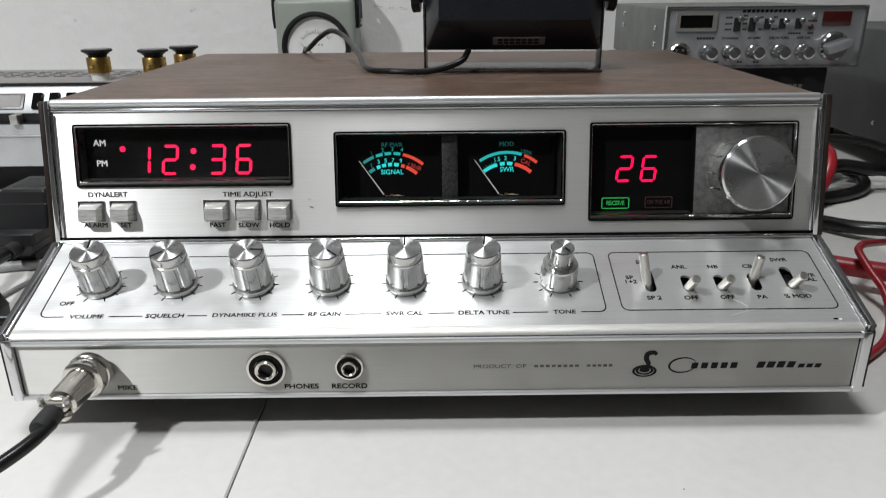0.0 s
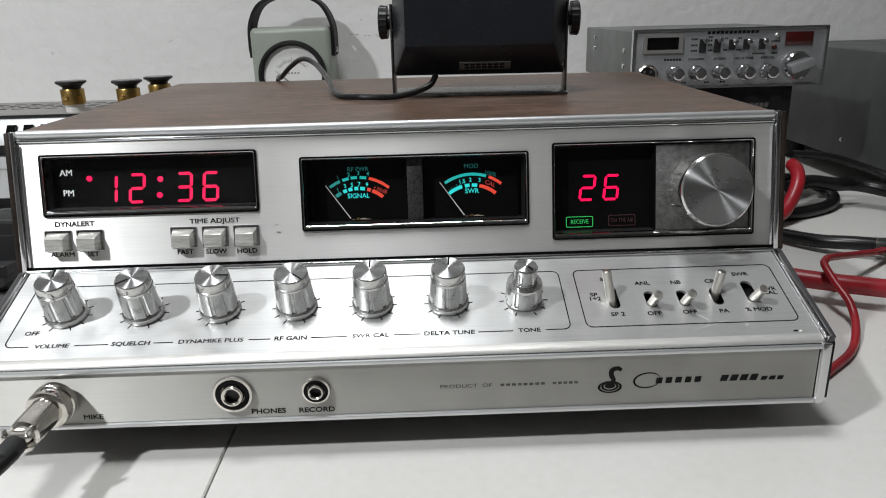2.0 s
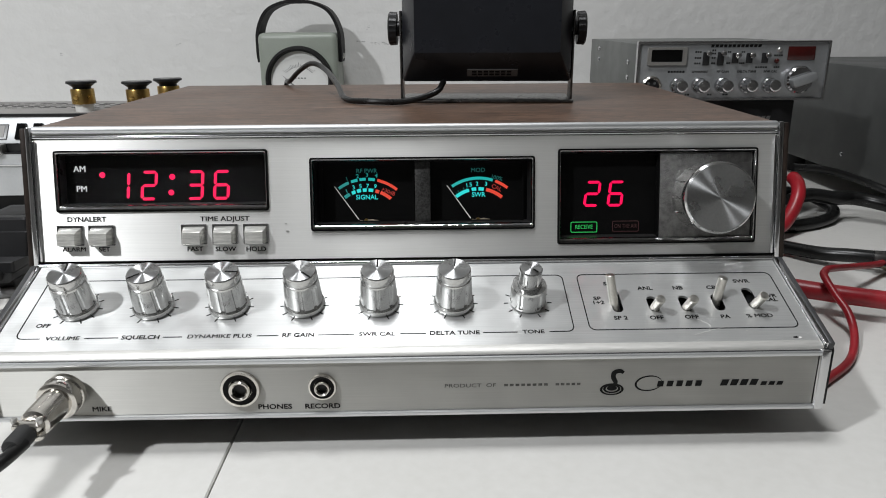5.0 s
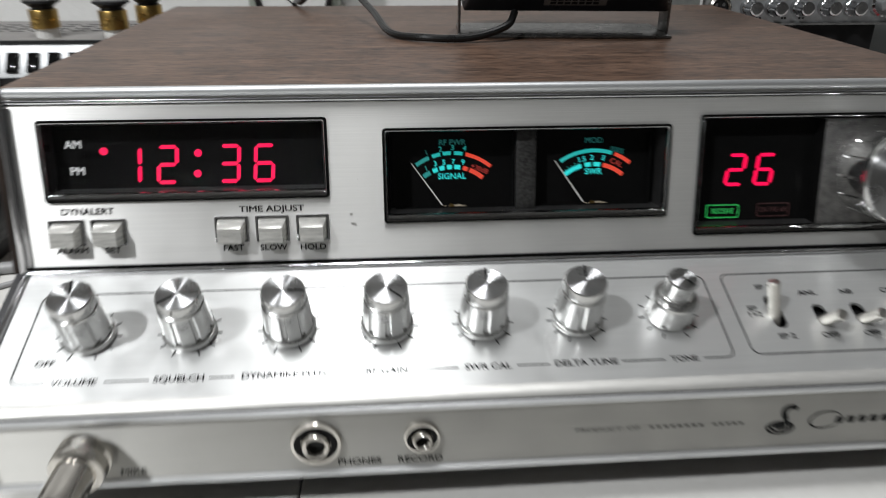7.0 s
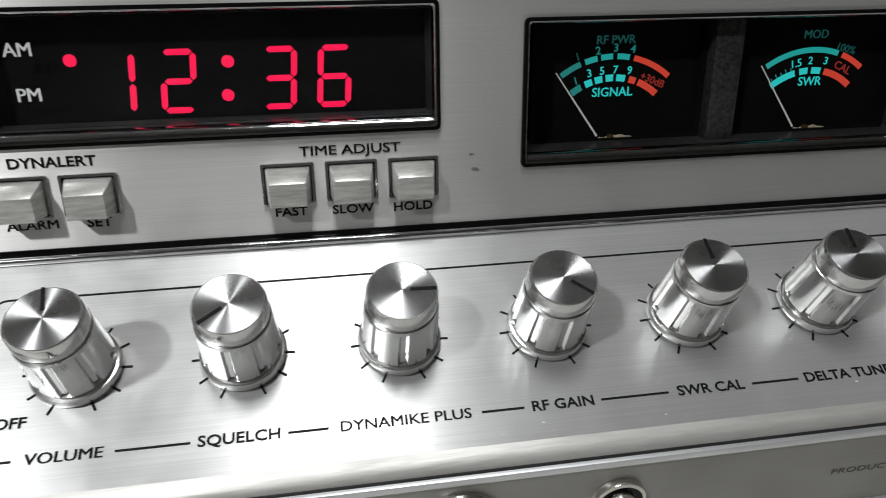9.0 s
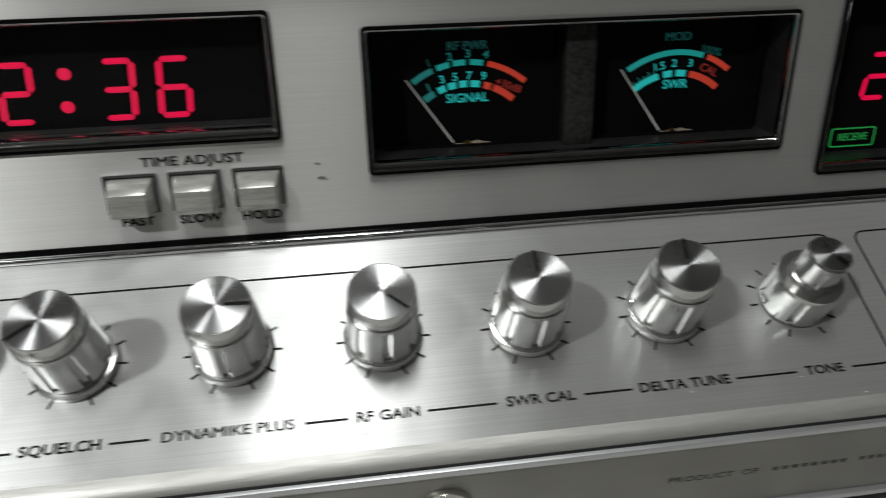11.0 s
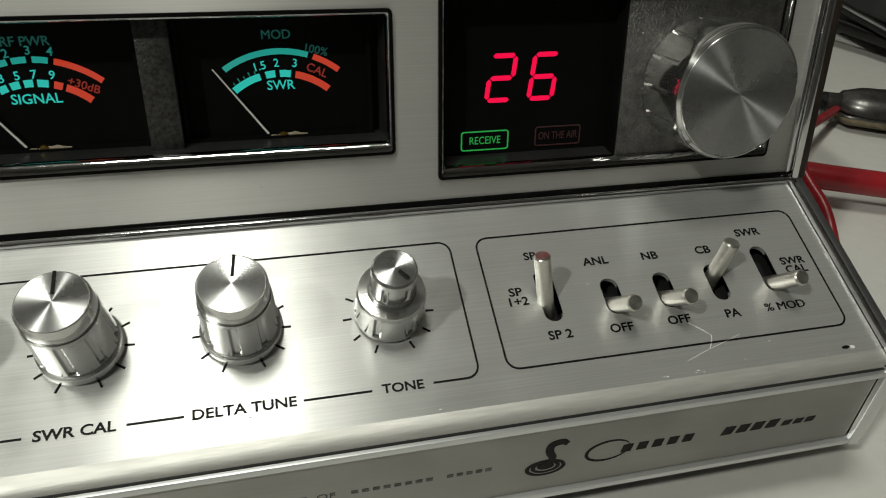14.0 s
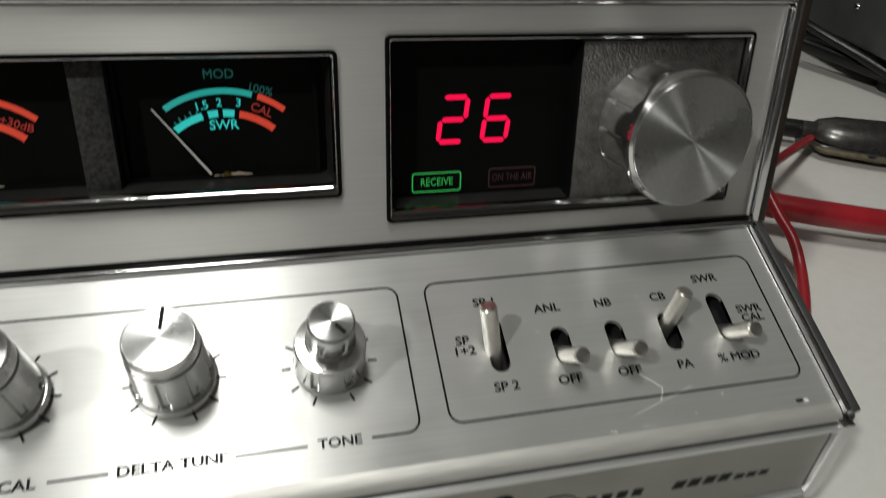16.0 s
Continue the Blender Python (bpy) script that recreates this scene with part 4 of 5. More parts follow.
box(cl, -0.0068, 0.0068, -0.0046, -0.0004, 0.0325, 0.0385, 0.0018)
part("strain_clamp", cl, NICKEL, plug, "two-piece strain clamp", MP)
for x in (-0.0058, 0.0058):
    part("clamp_screw", turned([(0.0014, 0.0), (0.0016, 0.0018), (0.0012, 0.0024), (0.0, 0.0024)], 16), STEEL, plug, "", MP @ Matrix.Translation((x, 0.0042, 0.0355)) @ Matrix.Rotation(radians(-90), 4, "X"))
part("cable_boot", turned([(0.0046, 0.0372), (0.0050, 0.0385), (0.0048, 0.0480), (0.0042, 0.0500), (0.0030, 0.0504)], 24), RUBBER, plug, "", MP)
part("cable", tube([(-0.1600, -0.043, 0.0348), (-0.1630, -0.056, 0.0336), (-0.1720, -0.069, 0.0305), (-0.1900, -0.084, 0.0240), (-0.2180, -0.104, 0.0120), (-0.2600, -0.130, 0.0031), (-0.36, -0.18, 0.0031)], 0.0029, 12), CABLE_BLACK, plug, "black rubber microphone cable")

# ---- extension speaker on the cabinet ----
spk = thing("extension_speaker", "black plastic speaker in a metal bracket on the cabinet", "speaker", (0.053, 0.235, 0.1466))
T0 = 0.1468
MS = Matrix.Translation((0.053, 0.222, T0)) @ Matrix.Rotation(radians(-4), 4, "Z")
body = bmesh.new()
def rect(x, z0, z1, y, r):
    return [(px, y, pz) for px, pz in rounded(-x, x, z0, z1, r, 3)]


shell(body, [rect(0.0490, 0.0345, 0.0705, -0.0310, 0.0012), rect(0.0585, 0.0150, 0.0895, -0.0140, 0.0012), rect(0.0585, 0.0143, 0.0902, -0.0120, 0.0012), rect(0.0585, 0.0143, 0.0902, 0.0300, 0.0012), rect(0.0570, 0.0155, 0.0890, 0.0320, 0.002)])
part("body", body, SPEAKER, spk, "black bevelled plastic shell", MS)
grille = bmesh.new()
for i in range(9):
    box(grille, -0.050, 0.050, 0.0321, 0.0345, 0.020 + i * 0.0075, 0.0235 + i * 0.0075, 0.0005)
part("grille", grille, BLACK, spk, "", MS)
br = bmesh.new()
box(br, -0.0612, 0.0612, -0.0175, 0.0330, 0.0, 0.0016, 0.0004)
for s in (-1, 1):
    box(br, min(s * 0.0598, s * 0.0612), max(s * 0.0598, s * 0.0612), -0.0090, 0.0090, 0.001, 0.062, 0.0004)
part("bracket", br, DARK_STEEL, spk, "bent metal bracket", MS)
for x0, x1 in ((-0.044, -0.014), (0.016, 0.046)):
    part("bracket_slot", boxed(x0, x1, -0.0105, -0.0090, 0.0014, 0.0018), BLACK, spk, "", MS)
for s in (-1, 1):
    part("clamp_knob", turned([(0.0050, 0), (0.0050, 0.002), (0.0112, 0.0022), (0.0116, 0.0070), (0.0104, 0.0080)], 40, None, (20, 0.06, 0.0006, 0.0022, 0.0070)), BLACK, spk, "black clamp knob", MS @ Matrix.Translation((s * 0.0613, 0, 0.0500)) @ Matrix.Rotation(radians(90 * s), 4, "Y"))
cf = Matrix(((1, 0, 0, 0.004), (0, -0.654, -0.756, -0.0192), (0, 0.756, -0.654, 0.0207), (0, 0, 0, 1)))
part("maker_plate", boxed(-0.0175, 0.0175, -0.0032, 0.0032, -0.0006, 0.0004), PLATE, spk, "small grey maker's plate", MS @ cf)
for yy in (0.0013, -0.0013):
    bar_parts(-0.0140, 0.0140, yy, 0.0017, 7, INK, spk, MS @ cf @ Matrix.Translation((0, 0, 0.0004)), 0.2)
part("cable", tube([(0.022, 0.205, T0 + 0.0145), (0.016, 0.197, T0 + 0.008), (-0.004, 0.193, T0 + 0.0026), (-0.030, 0.196, T0 + 0.0024), (-0.048, 0.214, T0 + 0.0026), (-0.058, 0.252, T0 + 0.0095), (-0.073, 0.298, T0 + 0.0180), (-0.0865, 0.318, T0 + 0.0215), (-0.100, 0.335, T0 + 0.0145), (-0.112, 0.352, T0 + 0.0045), (-0.119, 0.372, T0 + 0.0005), (-0.124, 0.380, T0 - 0.03), (-0.125, 0.384, 0.03), (-0.122, 0.40, 0.003), (-0.05, 0.47, 0.003)], 0.0021, 10), CABLE_BLACK, spk, "thin black speaker lead")

# ---- portable meter by the wall ----
met = thing("portable_meter", "grey-green cased meter with round white dial and black strap", "meter", (-0.1507, 0.66, 0))
case = boxed(-0.2002, -0.1012, 0.628, 0.698, 0.0, 0.189, 0.007, 3)
part("case", case, CASE_GREEN, met)
MD2 = Matrix.Translation((-0.1500, 0.6279, 0.1310)) @ Matrix.Rotation(math.pi / 2, 4, "X")
bez = part("bezel", turned([(0.0425, 0.0), (0.0425, 0.0050), (0.0415, 0.0085), (0.0390, 0.0090), (0.0365, 0.0055), (0.0360, 0.0015)], 64), LEATHER, met, "thick black dial ring", MD2)
part("dial", turned([(0.0362, 0.0014), (0.0362, 0.0018), (0.0, 0.0018)], 48), DIAL, bez, "white dial", MD2)
dm = bmesh.new()
for i in range(21):
    a = radians(-50 + 5 * i)
    r0, r1, w = 0.0215, (0.0262 if i % 5 == 0 else 0.0240), 0.00025
    flat(dm, [(r0 * math.sin(a) - w, -0.004 + r0 * math.cos(a)), (r0 * math.sin(a) + w, -0.004 + r0 * math.cos(a)), (r1 * math.sin(a) + w, -0.004 + r1 * math.cos(a)), (r1 * math.sin(a) - w, -0.004 + r1 * math.cos(a))], 0.00182, 0.0020)
band(dm, 0, -0.004, 0.0208, 0.0212, -50, 50, 0.0020)
bars(dm, -0.010, 0.010, 0.003, 0.0016, 5, 0.0020, 0.5)
part("dial_marks", dm, PLATE, bez, "", MD2)
part("needle", flat(bmesh.new(), [(0.0010, -0.012), (-0.0010, -0.0125), (-0.0225, 0.0075)], 0.0024, 0.0028), INK, bez, "", MD2)
hd = bmesh.new()
arc = [(-0.2020, 0.1530), (-0.2030, 0.1680), (-0.2011, 0.1930), (-0.1895, 0.2150), (-0.1692, 0.2250), (-0.1507, 0.2265), (-0.1322, 0.2250), (-0.1119, 0.2150), (-0.1003, 0.1930), (-0.0984, 0.1680), (-0.0994, 0.1530)]
line = smooth_line([(x, 0, z) for x, z in arc], 4)
rows = []
for i, p in enumerate(line):
    d = (line[min(i + 1, len(line) - 1)] - line[max(i - 1, 0)]).normalized()
    nn = Vector((-d.z, 0, d.x)) * 0.0019
    rows.append([hd.verts.new((p + s * nn + Vector((0, y, 0)))) for s, y in ((-1, 0.640), (-1, 0.680), (1, 0.680), (1, 0.640))])
for a, b in zip(rows, rows[1:]):
    for k in range(4):
        hd.faces.new((a[k], a[(k + 1) % 4], b[(k + 1) % 4], b[k]))
hd.faces.new(rows[0])
hd.faces.new(rows[-1][::-1])
part("strap_handle", hd, LEATHER, met, "black strap handle")
for s, x in ((-1, -0.2003), (1, -0.1011)):
    part("strap_stud", turned([(0.0045, 0), (0.0045, 0.003), (0.003, 0.0055), (0, 0.0055)], 20), STEEL, met, "", Matrix.Translation((x, 0.66, 0.160)) @ Matrix.Rotation(radians(90 * s), 4, "Y"))

# ---- mobile radio on a black box ----
mob = thing("mobile_radio", "grey mobile radio with a silver face of small knobs and switches", "radio", (0.3075, 0.50, 0.128))
MF2 = Matrix.Translation((0, 0.395, 0)) @ M_FRONT
part("case", boxed(0.2165, 0.3985, 0.398, 0.600, 0.1296, 0.1815, 0.0012), CASE_GREY, mob, "dark grey steel case")
face = part("face", boxed(0.2150, 0.4000, 0.1285, 0.1832, -0.003, 0.0, 0.001), SILVER, mob, "silver front face", MF2)
part("face_rim", ring_plate(bmesh.new(), rounded(0.2146, 0.4004, 0.1281, 0.1836, 0.001, 2), rounded(0.2166, 0.3984, 0.1299, 0.1818, 0.001, 2), -0.003, 0.0022), CHROME, face, "chrome rim", MF2)
part("meter_frame", ring_plate(bmesh.new(), rounded(0.2245, 0.2620, 0.1615, 0.1780, 0.001, 2), rounded(0.2280, 0.2580, 0.1645, 0.1758, 0.0006, 2), 0.0, 0.0022), STEEL, face, "", MF2)
part("meter_window", boxed(0.2268, 0.2592, 0.164, 0.1762, 0.0002, 0.0010), BLACK_GLOSS, face, "dark meter window", MF2)
part("channel_window", boxed(0.3598, 0.3862, 0.1655, 0.1782, 0.0002, 0.0012, 0.0004), RED_WINDOW, face, "dark red channel window", MF2)
sock = part("microphone_socket", turned([(0.0098, 0), (0.0098, 0.0040), (0.0082, 0.0052), (0.0072, 0.0040), (0.0070, 0.0012), (0, 0.0012)], 32), NICKEL, mob, "four-pin socket", MF2 @ Matrix.Translation((0.2297, 0.1418, 0.0)))
part("socket_insert", turned([(0.0069, 0.0010), (0.0069, 0.0022), (0.0, 0.0022)], 28), BLACK, sock, "black insert", MF2 @ Matrix.Translation((0.2297, 0.1418, 0.0)))
pins = bmesh.new()
for dx, dy in ((-0.003, -0.003), (0.003, -0.003), (-0.003, 0.003), (0.003, 0.003)):
    disc(pins, 0.2297 + dx, 0.1418 + dy, 0.0014, 0.001, 0.0032, 10)
part("socket_pin", pins, CHROME, sock, "", MF2)
mk = mk2 = None
for i, x in enumerate((0.2563, 0.2773, 0.2999, 0.3235, 0.3455)):
    at = MF2 @ Matrix.Translation((x - 0.001, 0.1425, 0.0))
    prof = [(0.0068, 0), (0.0072, 0.0006), (0.0070, 0.0050), (0.0064, 0.0056), (0.0064, 0.0060), (0.0058, 0.0155), (0.0058, 0.0156), (0.0054, 0.0166), (0.0046, 0.0168)]
    if mk is None:
        k1 = part("control_knob", turned(prof, 40, None, (10, 0.12, 0.0008, 0.0060, 0.0155)), CHROME, mob, "small chromed knob", at)
        k2 = part("knob_cap", turned([(0.0042, 0), (0.0040, 0.0004), (0, 0.0004)], 24), CHROME, k1, "", at @ Matrix.Translation((0, 0, 0.0166)))
        mk, mk2 = k1.data, k2.data
    else:
        k1 = part("control_knob", None, None, mob, "small chromed knob", at @ pose(0, 0, 0, 0, 0, 37 * i), mk)
        part("knob_cap", None, None, k1, "", at @ Matrix.Translation((0, 0, 0.0166)), mk2)
at = MF2 @ Matrix.Translation((0.3725, 0.1475, 0.0))
k1 = part("channel_knob", turned([(0.0125, 0), (0.0130, 0.001), (0.0130, 0.006), (0.0115, 0.0075)], 40), CHROME, mob, "larger channel selector knob", at)
part("grip_bar", boxed(-0.0115, 0.0125, -0.0042, 0.0042, 0.0070, 0.0165, 0.002), SILVER, k1, "", at @ pose(0, 0, 0, 0, 0, 18))
for i, x in enumerate((0.2813, 0.2953, 0.3095, 0.3232, 0.3382)):
    part("switch_slot", boxed(x - 0.0032, x + 0.0032, 0.1610 if i < 2 else 0.1630, 0.1735 if i < 2 else 0.1725, 0.0001, 0.0010, 0.0004), BLACK, face, "", MF2)
    dz = 0.1726 if i < 2 else 0.1705
    part("switch_lever", turned([(0.0014, 0), (0.0017, 0.005), (0.0026, 0.0062), (0.0028, 0.0082), (0.0016, 0.0096), (0, 0.0096)], 18), CHROME, face, "", MF2 @ Matrix.Translation((x, dz, 0.0)))
for x, z, mt in ((0.3515, 0.1752, STEEL), (0.3500, 0.1648, RED_WINDOW)):
    part("indicator_lamp", turned([(0.0024, 0), (0.0024, 0.0012), (0.0014, 0.0024), (0, 0.0026)], 18), mt, face, "", MF2 @ Matrix.Translation((x, z, 0.0)))
for text, x in (("DYNAMIKE", 0.2767), ("RF GAIN", 0.2990), ("DELTA TUNE", 0.3222), ("SWR CAL", 0.3452)):
    letters("lettering", text, 0.0030, INK, face, MF2, x, 0.1550, 0, 1.05, bold=BOLD)
bar_parts(0.2455, 0.2625, 0.1552, 0.0020, 6, INK, face, MF2)
for x0, x1, z, n in ((0.2705, 0.2770, 0.1735, 3), (0.2705, 0.2770, 0.1680, 3), (0.2705, 0.2770, 0.1630, 3), (0.2868, 0.2910, 0.1750, 2), (0.2868, 0.2910, 0.1720, 2), (0.2868, 0.2910, 0.1680, 2), (0.2868, 0.2910, 0.1630, 2), (0.3020, 0.3055, 0.1735, 2), (0.3015, 0.3055, 0.1630, 2), (0.3150, 0.3190, 0.1735, 2), (0.3140, 0.3195, 0.1630, 3), (0.3470, 0.3560, 0.1700, 4), (0.3480, 0.3540, 0.1590, 3), (0.3300, 0.3420, 0.1590, 5), (0.2640, 0.2690, 0.1335, 2), (0.2860, 0.2910, 0.1335, 2), (0.3010, 0.3070, 0.1335, 2)):
    bar_parts(x0, x1, z, 0.0016, n, INK, face, MF2)
bar_parts(0.2850, 0.3345, 0.1790, 0.0026, 12, INK, face, MF2, 0.25, 0.2)
for y, z in ((0.43, 0.163), (0.43, 0.148), (0.555, 0.172), (0.555, 0.160)):
    part("case_screw", turned([(0.0026, 0), (0.0026, 0.0008), (0.0016, 0.0016), (0, 0.0018)], 16), CHROME, mob, "", Matrix.Translation((0.2164, y, z)) @ Matrix.Rotation(radians(-90), 4, "Y"))

mob.location += Vector((-0.003, 0, -0.0010))
bb = thing("black_equipment_box", "black metal box with faint print under the mobile radio", "box", (0.30, 0.5, 0))
part("case", boxed(0.2100, 0.3740, 0.402, 0.610, 0.004, 0.1264, 0.002), BLACK, bb)
MB = Matrix.Translation((0, 0.4018, 0)) @ M_FRONT
bar_parts(0.322, 0.352, 0.1085, 0.0042, 6, PLATE, bb, MB, 0.25, 0.2)
bar_parts(0.330, 0.352, 0.1000, 0.0036, 5, PLATE, bb, MB, 0.25, 0.2)
for x in (0.225, 0.36):
    for y in (0.42, 0.59):
        part("rubber_foot", turned([(0.007, 0), (0.008, 0.0042)], 16), RUBBER, bb, "", Matrix.Translation((x, y, 0)))

# ---- grey metal cabinet at the end of the bench ----
gc = thing("metal_equipment_case", "grey enamelled metal equipment case with small screws, darkened for shadow", "case", (0.70, 0.5, 0))
part("case", boxed(0.500, 0.90, 0.30, 0.712, 0.028, 0.152, 0.003), GREY_METAL_SHADED, gc)
for x in (0.53, 0.87):
    for y in (0.33, 0.68):
        part("rubber_foot", turned([(0.012, 0), (0.013, 0.0282)], 20), RUBBER, gc, "", Matrix.Translation((x, y, 0)))
for y, z in ((0.365, 0.055), (0.62, 0.115), (0.40, 0.135), (0.52, 0.05)):
    part("case_screw", turned([(0.0026, 0), (0.0026, 0.0008), (0.0016, 0.0018), (0, 0.002)], 16), CHROME, gc, "", Matrix.Translation((0.4999, y, z)) @ Matrix.Rotation(radians(-90), 4, "Y"))

# ---- silver older radio behind, to the west ----
old = thing("older_base_radio", "silver older base radio with slide controls and a grey vented top", "radio", (-0.45, 0.42, 0))
side = [(0.345, 0.052), (0.470, 0.052), (0.470, 0.1205), (0.366, 0.1205), (0.349, 0.0960), (0.349, 0.0900), (0.3405, 0.0895), (0.3400, 0.0520)]
part("case", prism(bmesh.new(), side, -0.66, -0.215), OLD_SILVER, old, "silver painted case")
# added black block holds up the case and fills its shaded underside
part("dark_gap_block", boxed(-0.655, -0.220, 0.395, 0.465, 0.0, 0.0519, 0.001), BLACK, old, "recessed black block standing in for the shaded gap")
part("top_cover", boxed(-0.660, -0.215, 0.366, 0.470, 0.1208, 0.1232, 0.0008), GREY_VENT, old, "grey vented top cover")
part("top_edge", boxed(-0.660, -0.215, 0.3640, 0.3662, 0.1206, 0.1228), BLACK, old)
vent = bmesh.new()
for i in range(26):
    x = -0.64 + i * 0.016
    for y in (0.408, 0.420, 0.432, 0.444):
        box(vent, x, x + 0.011, y, y + 0.0016, 0.1230, 0.1236)
part("vent_slot", vent, BLACK, old, "rows of vent slots")
MO = Matrix.Translation((0, 0.349, 0.0960)) @ Matrix.Rotation(math.atan2(0.0245, 0.017), 4, "X")
part("level_meter", boxed(-0.4150, -0.3720, 0.0060, 0.0215, 0.0, 0.0012, 0.0004), PLATE, old, "small grey level meter", MO)
part("meter_glass", boxed(-0.4125, -0.3745, 0.0080, 0.0195, 0.0011, 0.0016), GREY_VENT, old, "", MO)
for i in range(6):
    x = -0.3640 + i * 0.0150
    part("rocker_switch", boxed(x, x + 0.0088, 0.0058, 0.0215, 0.0002, 0.0026, 0.0006), BLACK_GLOSS, old, "black rocker switch", MO)
part("slide_track", boxed(-0.655, -0.220, 0.3412, 0.3486, 0.0898, 0.0908), BLACK, old, "dark slide channel")
for x in (-0.405, -0.377, -0.345, -0.31):
    part("slide_knob", boxed(x, x + 0.0070, 0.3360, 0.3480, 0.0900, 0.0985, 0.0008), STEEL, old, "metal slide knob")
part("slide_channel", boxed(-0.6545, -0.2205, 0.3462, 0.3496, 0.0909, 0.0985), BLACK, old, "dark slide channel")
MW = Matrix.Translation((0, 0.3398, 0)) @ M_FRONT
bar_parts(-0.325, -0.304, 0.0655, 0.0032, 5, INK, old, MW, 0.40, 0.15, 0.0002)
fr = bmesh.new()
disc(fr, -0.3350, 0.0655, 0.0034, 0.00002, 0.0002, 16)
part("wordmark_bar", fr, INK, old, "plain dark shapes of a wordmark", Matrix.Translation((0, 0.3398, 0)) @ M_FRONT)
part("front_crease", boxed(-0.66, -0.215, 0.3388, 0.3402, 0.0795, 0.0803), CHROME, old)
part("front_socket", turned([(0.0110, 0), (0.0110, 0.004), (0.008, 0.005), (0.007, 0.002), (0, 0.002)], 28), NICKEL, old, "", Matrix.Translation((-0.413, 0.3399, 0.067)) @ M_FRONT)
for x, y in ((-0.3095, 0.379), (-0.2560, 0.372), (-0.2390, 0.405)):
    post = thing("terminal_post", "brass post with black cap and white base on vented top", "post", (x, y, 0.1232), "brass posts")
    m = Matrix.Translation((x, y, 0.1232)) @ Matrix.Diagonal((1, 1, 0.85, 1))
    part("nylon_base", turned([(0.0080, 0), (0.0080, 0.0080)], 28), NYLON, post, "white nylon base", m)
    part("brass_sleeve", turned([(0.0094, 0.0080), (0.0102, 0.0084), (0.0102, 0.0235), (0.0098, 0.0242)], 36), BRASS, post, "brass sleeve", m)
    part("cap", turned([(0.0080, 0.0241), (0.0080, 0.0262), (0.0120, 0.0298), (0.0132, 0.0302), (0.0132, 0.0322), (0.0126, 0.0326)], 36), BLACK, post, "black flared cap", m)
    part("cap_disc", turned([(0.0090, 0.0326), (0.0088, 0.0328), (0, 0.0328)], 32), BLACK_GLOSS, post, "glossy disc in the cap", m)
    part("sleeve_screw", turned([(0.0022, 0), (0.0020, 0.0014), (0, 0.0018)], 14), BRASS, post, "", m @ Matrix.Translation((-0.002, -0.0100, 0.016)) @ M_FRONT)

# ---- black power adapter and leads to the west of the radio ----
ad = thing("power_adapter", "black plastic power adapter with a stepped front, lying on the bench", "adapter", (-0.315, 0.25, 0))


def tapered(levels, r=0.0025):
    bm = bmesh.new()
    shell(bm, [[(x, y, z) for x, y in rounded(x0, x1, y0, y1, r, 3)] for x0, x1, y0, y1, z in levels])
    return bm


part("lower_half", tapered([(-0.338, -0.309, 0.214, 0.272, 0.0125), (-0.3425, -0.3050, 0.212, 0.274, 0.0160), (-0.3435, -0.3040, 0.2115, 0.2755, 0.0215)]), BLACK, ad, "lower half of the shell")
part("shell_seam", tapered([(-0.3428, -0.3046, 0.2122, 0.2748, 0.0214), (-0.3428, -0.3046, 0.2122, 0.2748, 0.0221)]), RUBBER, ad, "dark seam between the halves")
part("upper_half", tapered([(-0.3435, -0.3040, 0.2115, 0.2755, 0.0220), (-0.3440, -0.3035, 0.2115, 0.2760, 0.0295), (-0.3432, -0.3025, 0.2125, 0.2755, 0.0303), (-0.3425, -0.2990, 0.2240, 0.2755, 0.0306), (-0.3375, -0.2975, 0.2275, 0.2750, 0.0490), (-0.3366, -0.2978, 0.2284, 0.2746, 0.0497), (-0.3340, -0.2985, 0.2300, 0.2735, 0.0582), (-0.3325, -0.2995, 0.2318, 0.2725, 0.0598)]), BLACK, ad, "upper half of the shell")
part("label_recess", boxed(-0.3280, -0.3040, 0.2390, 0.2660, 0.0596, 0.0601, 0.0002), RUBBER, ad, "matt recess in the top")
part("base_block", tapered([(-0.330, -0.311, 0.220, 0.266, 0.0), (-0.331, -0.310, 0.219, 0.267, 0.0126)]), BLACK, ad, "narrow block below")
part("strain_relief", tube([(-0.3190, 0.2180, 0.0190), (-0.3175, 0.2060, 0.0200), (-0.3150, 0.1940, 0.0215)], 0.0058, 14, 4), RUBBER, ad, "ribbed cord sleeve")
part("cord", tube([(-0.3152, 0.1950, 0.0214), (-0.3120, 0.178, 0.0235), (-0.3085, 0.160, 0.0260), (-0.3060, 0.145, 0.0280), (-0.3050, 0.134, 0.0290)], 0.0042, 12), CABLE_BLACK, ad, "black cord")
plug_top = thing("cord_connector", "black plastic cord connector block resting on the bench", "connector", (-0.32, 0.115, 0))
part("body", tapered([(-0.365, -0.2815, 0.096, 0.134, 0.0), (-0.365, -0.2815, 0.096, 0.135, 0.0100), (-0.365, -0.2890, 0.099, 0.135, 0.0240), (-0.365, -0.2960, 0.102, 0.134, 0.0335)], 0.003), BLACK, plug_top, "black tapered shell")
part("seam", tapered([(-0.3648, -0.2812, 0.0955, 0.1348, 0.0096), (-0.3648, -0.2812, 0.0955, 0.1348, 0.0102)], 0.003), RUBBER, plug_top)
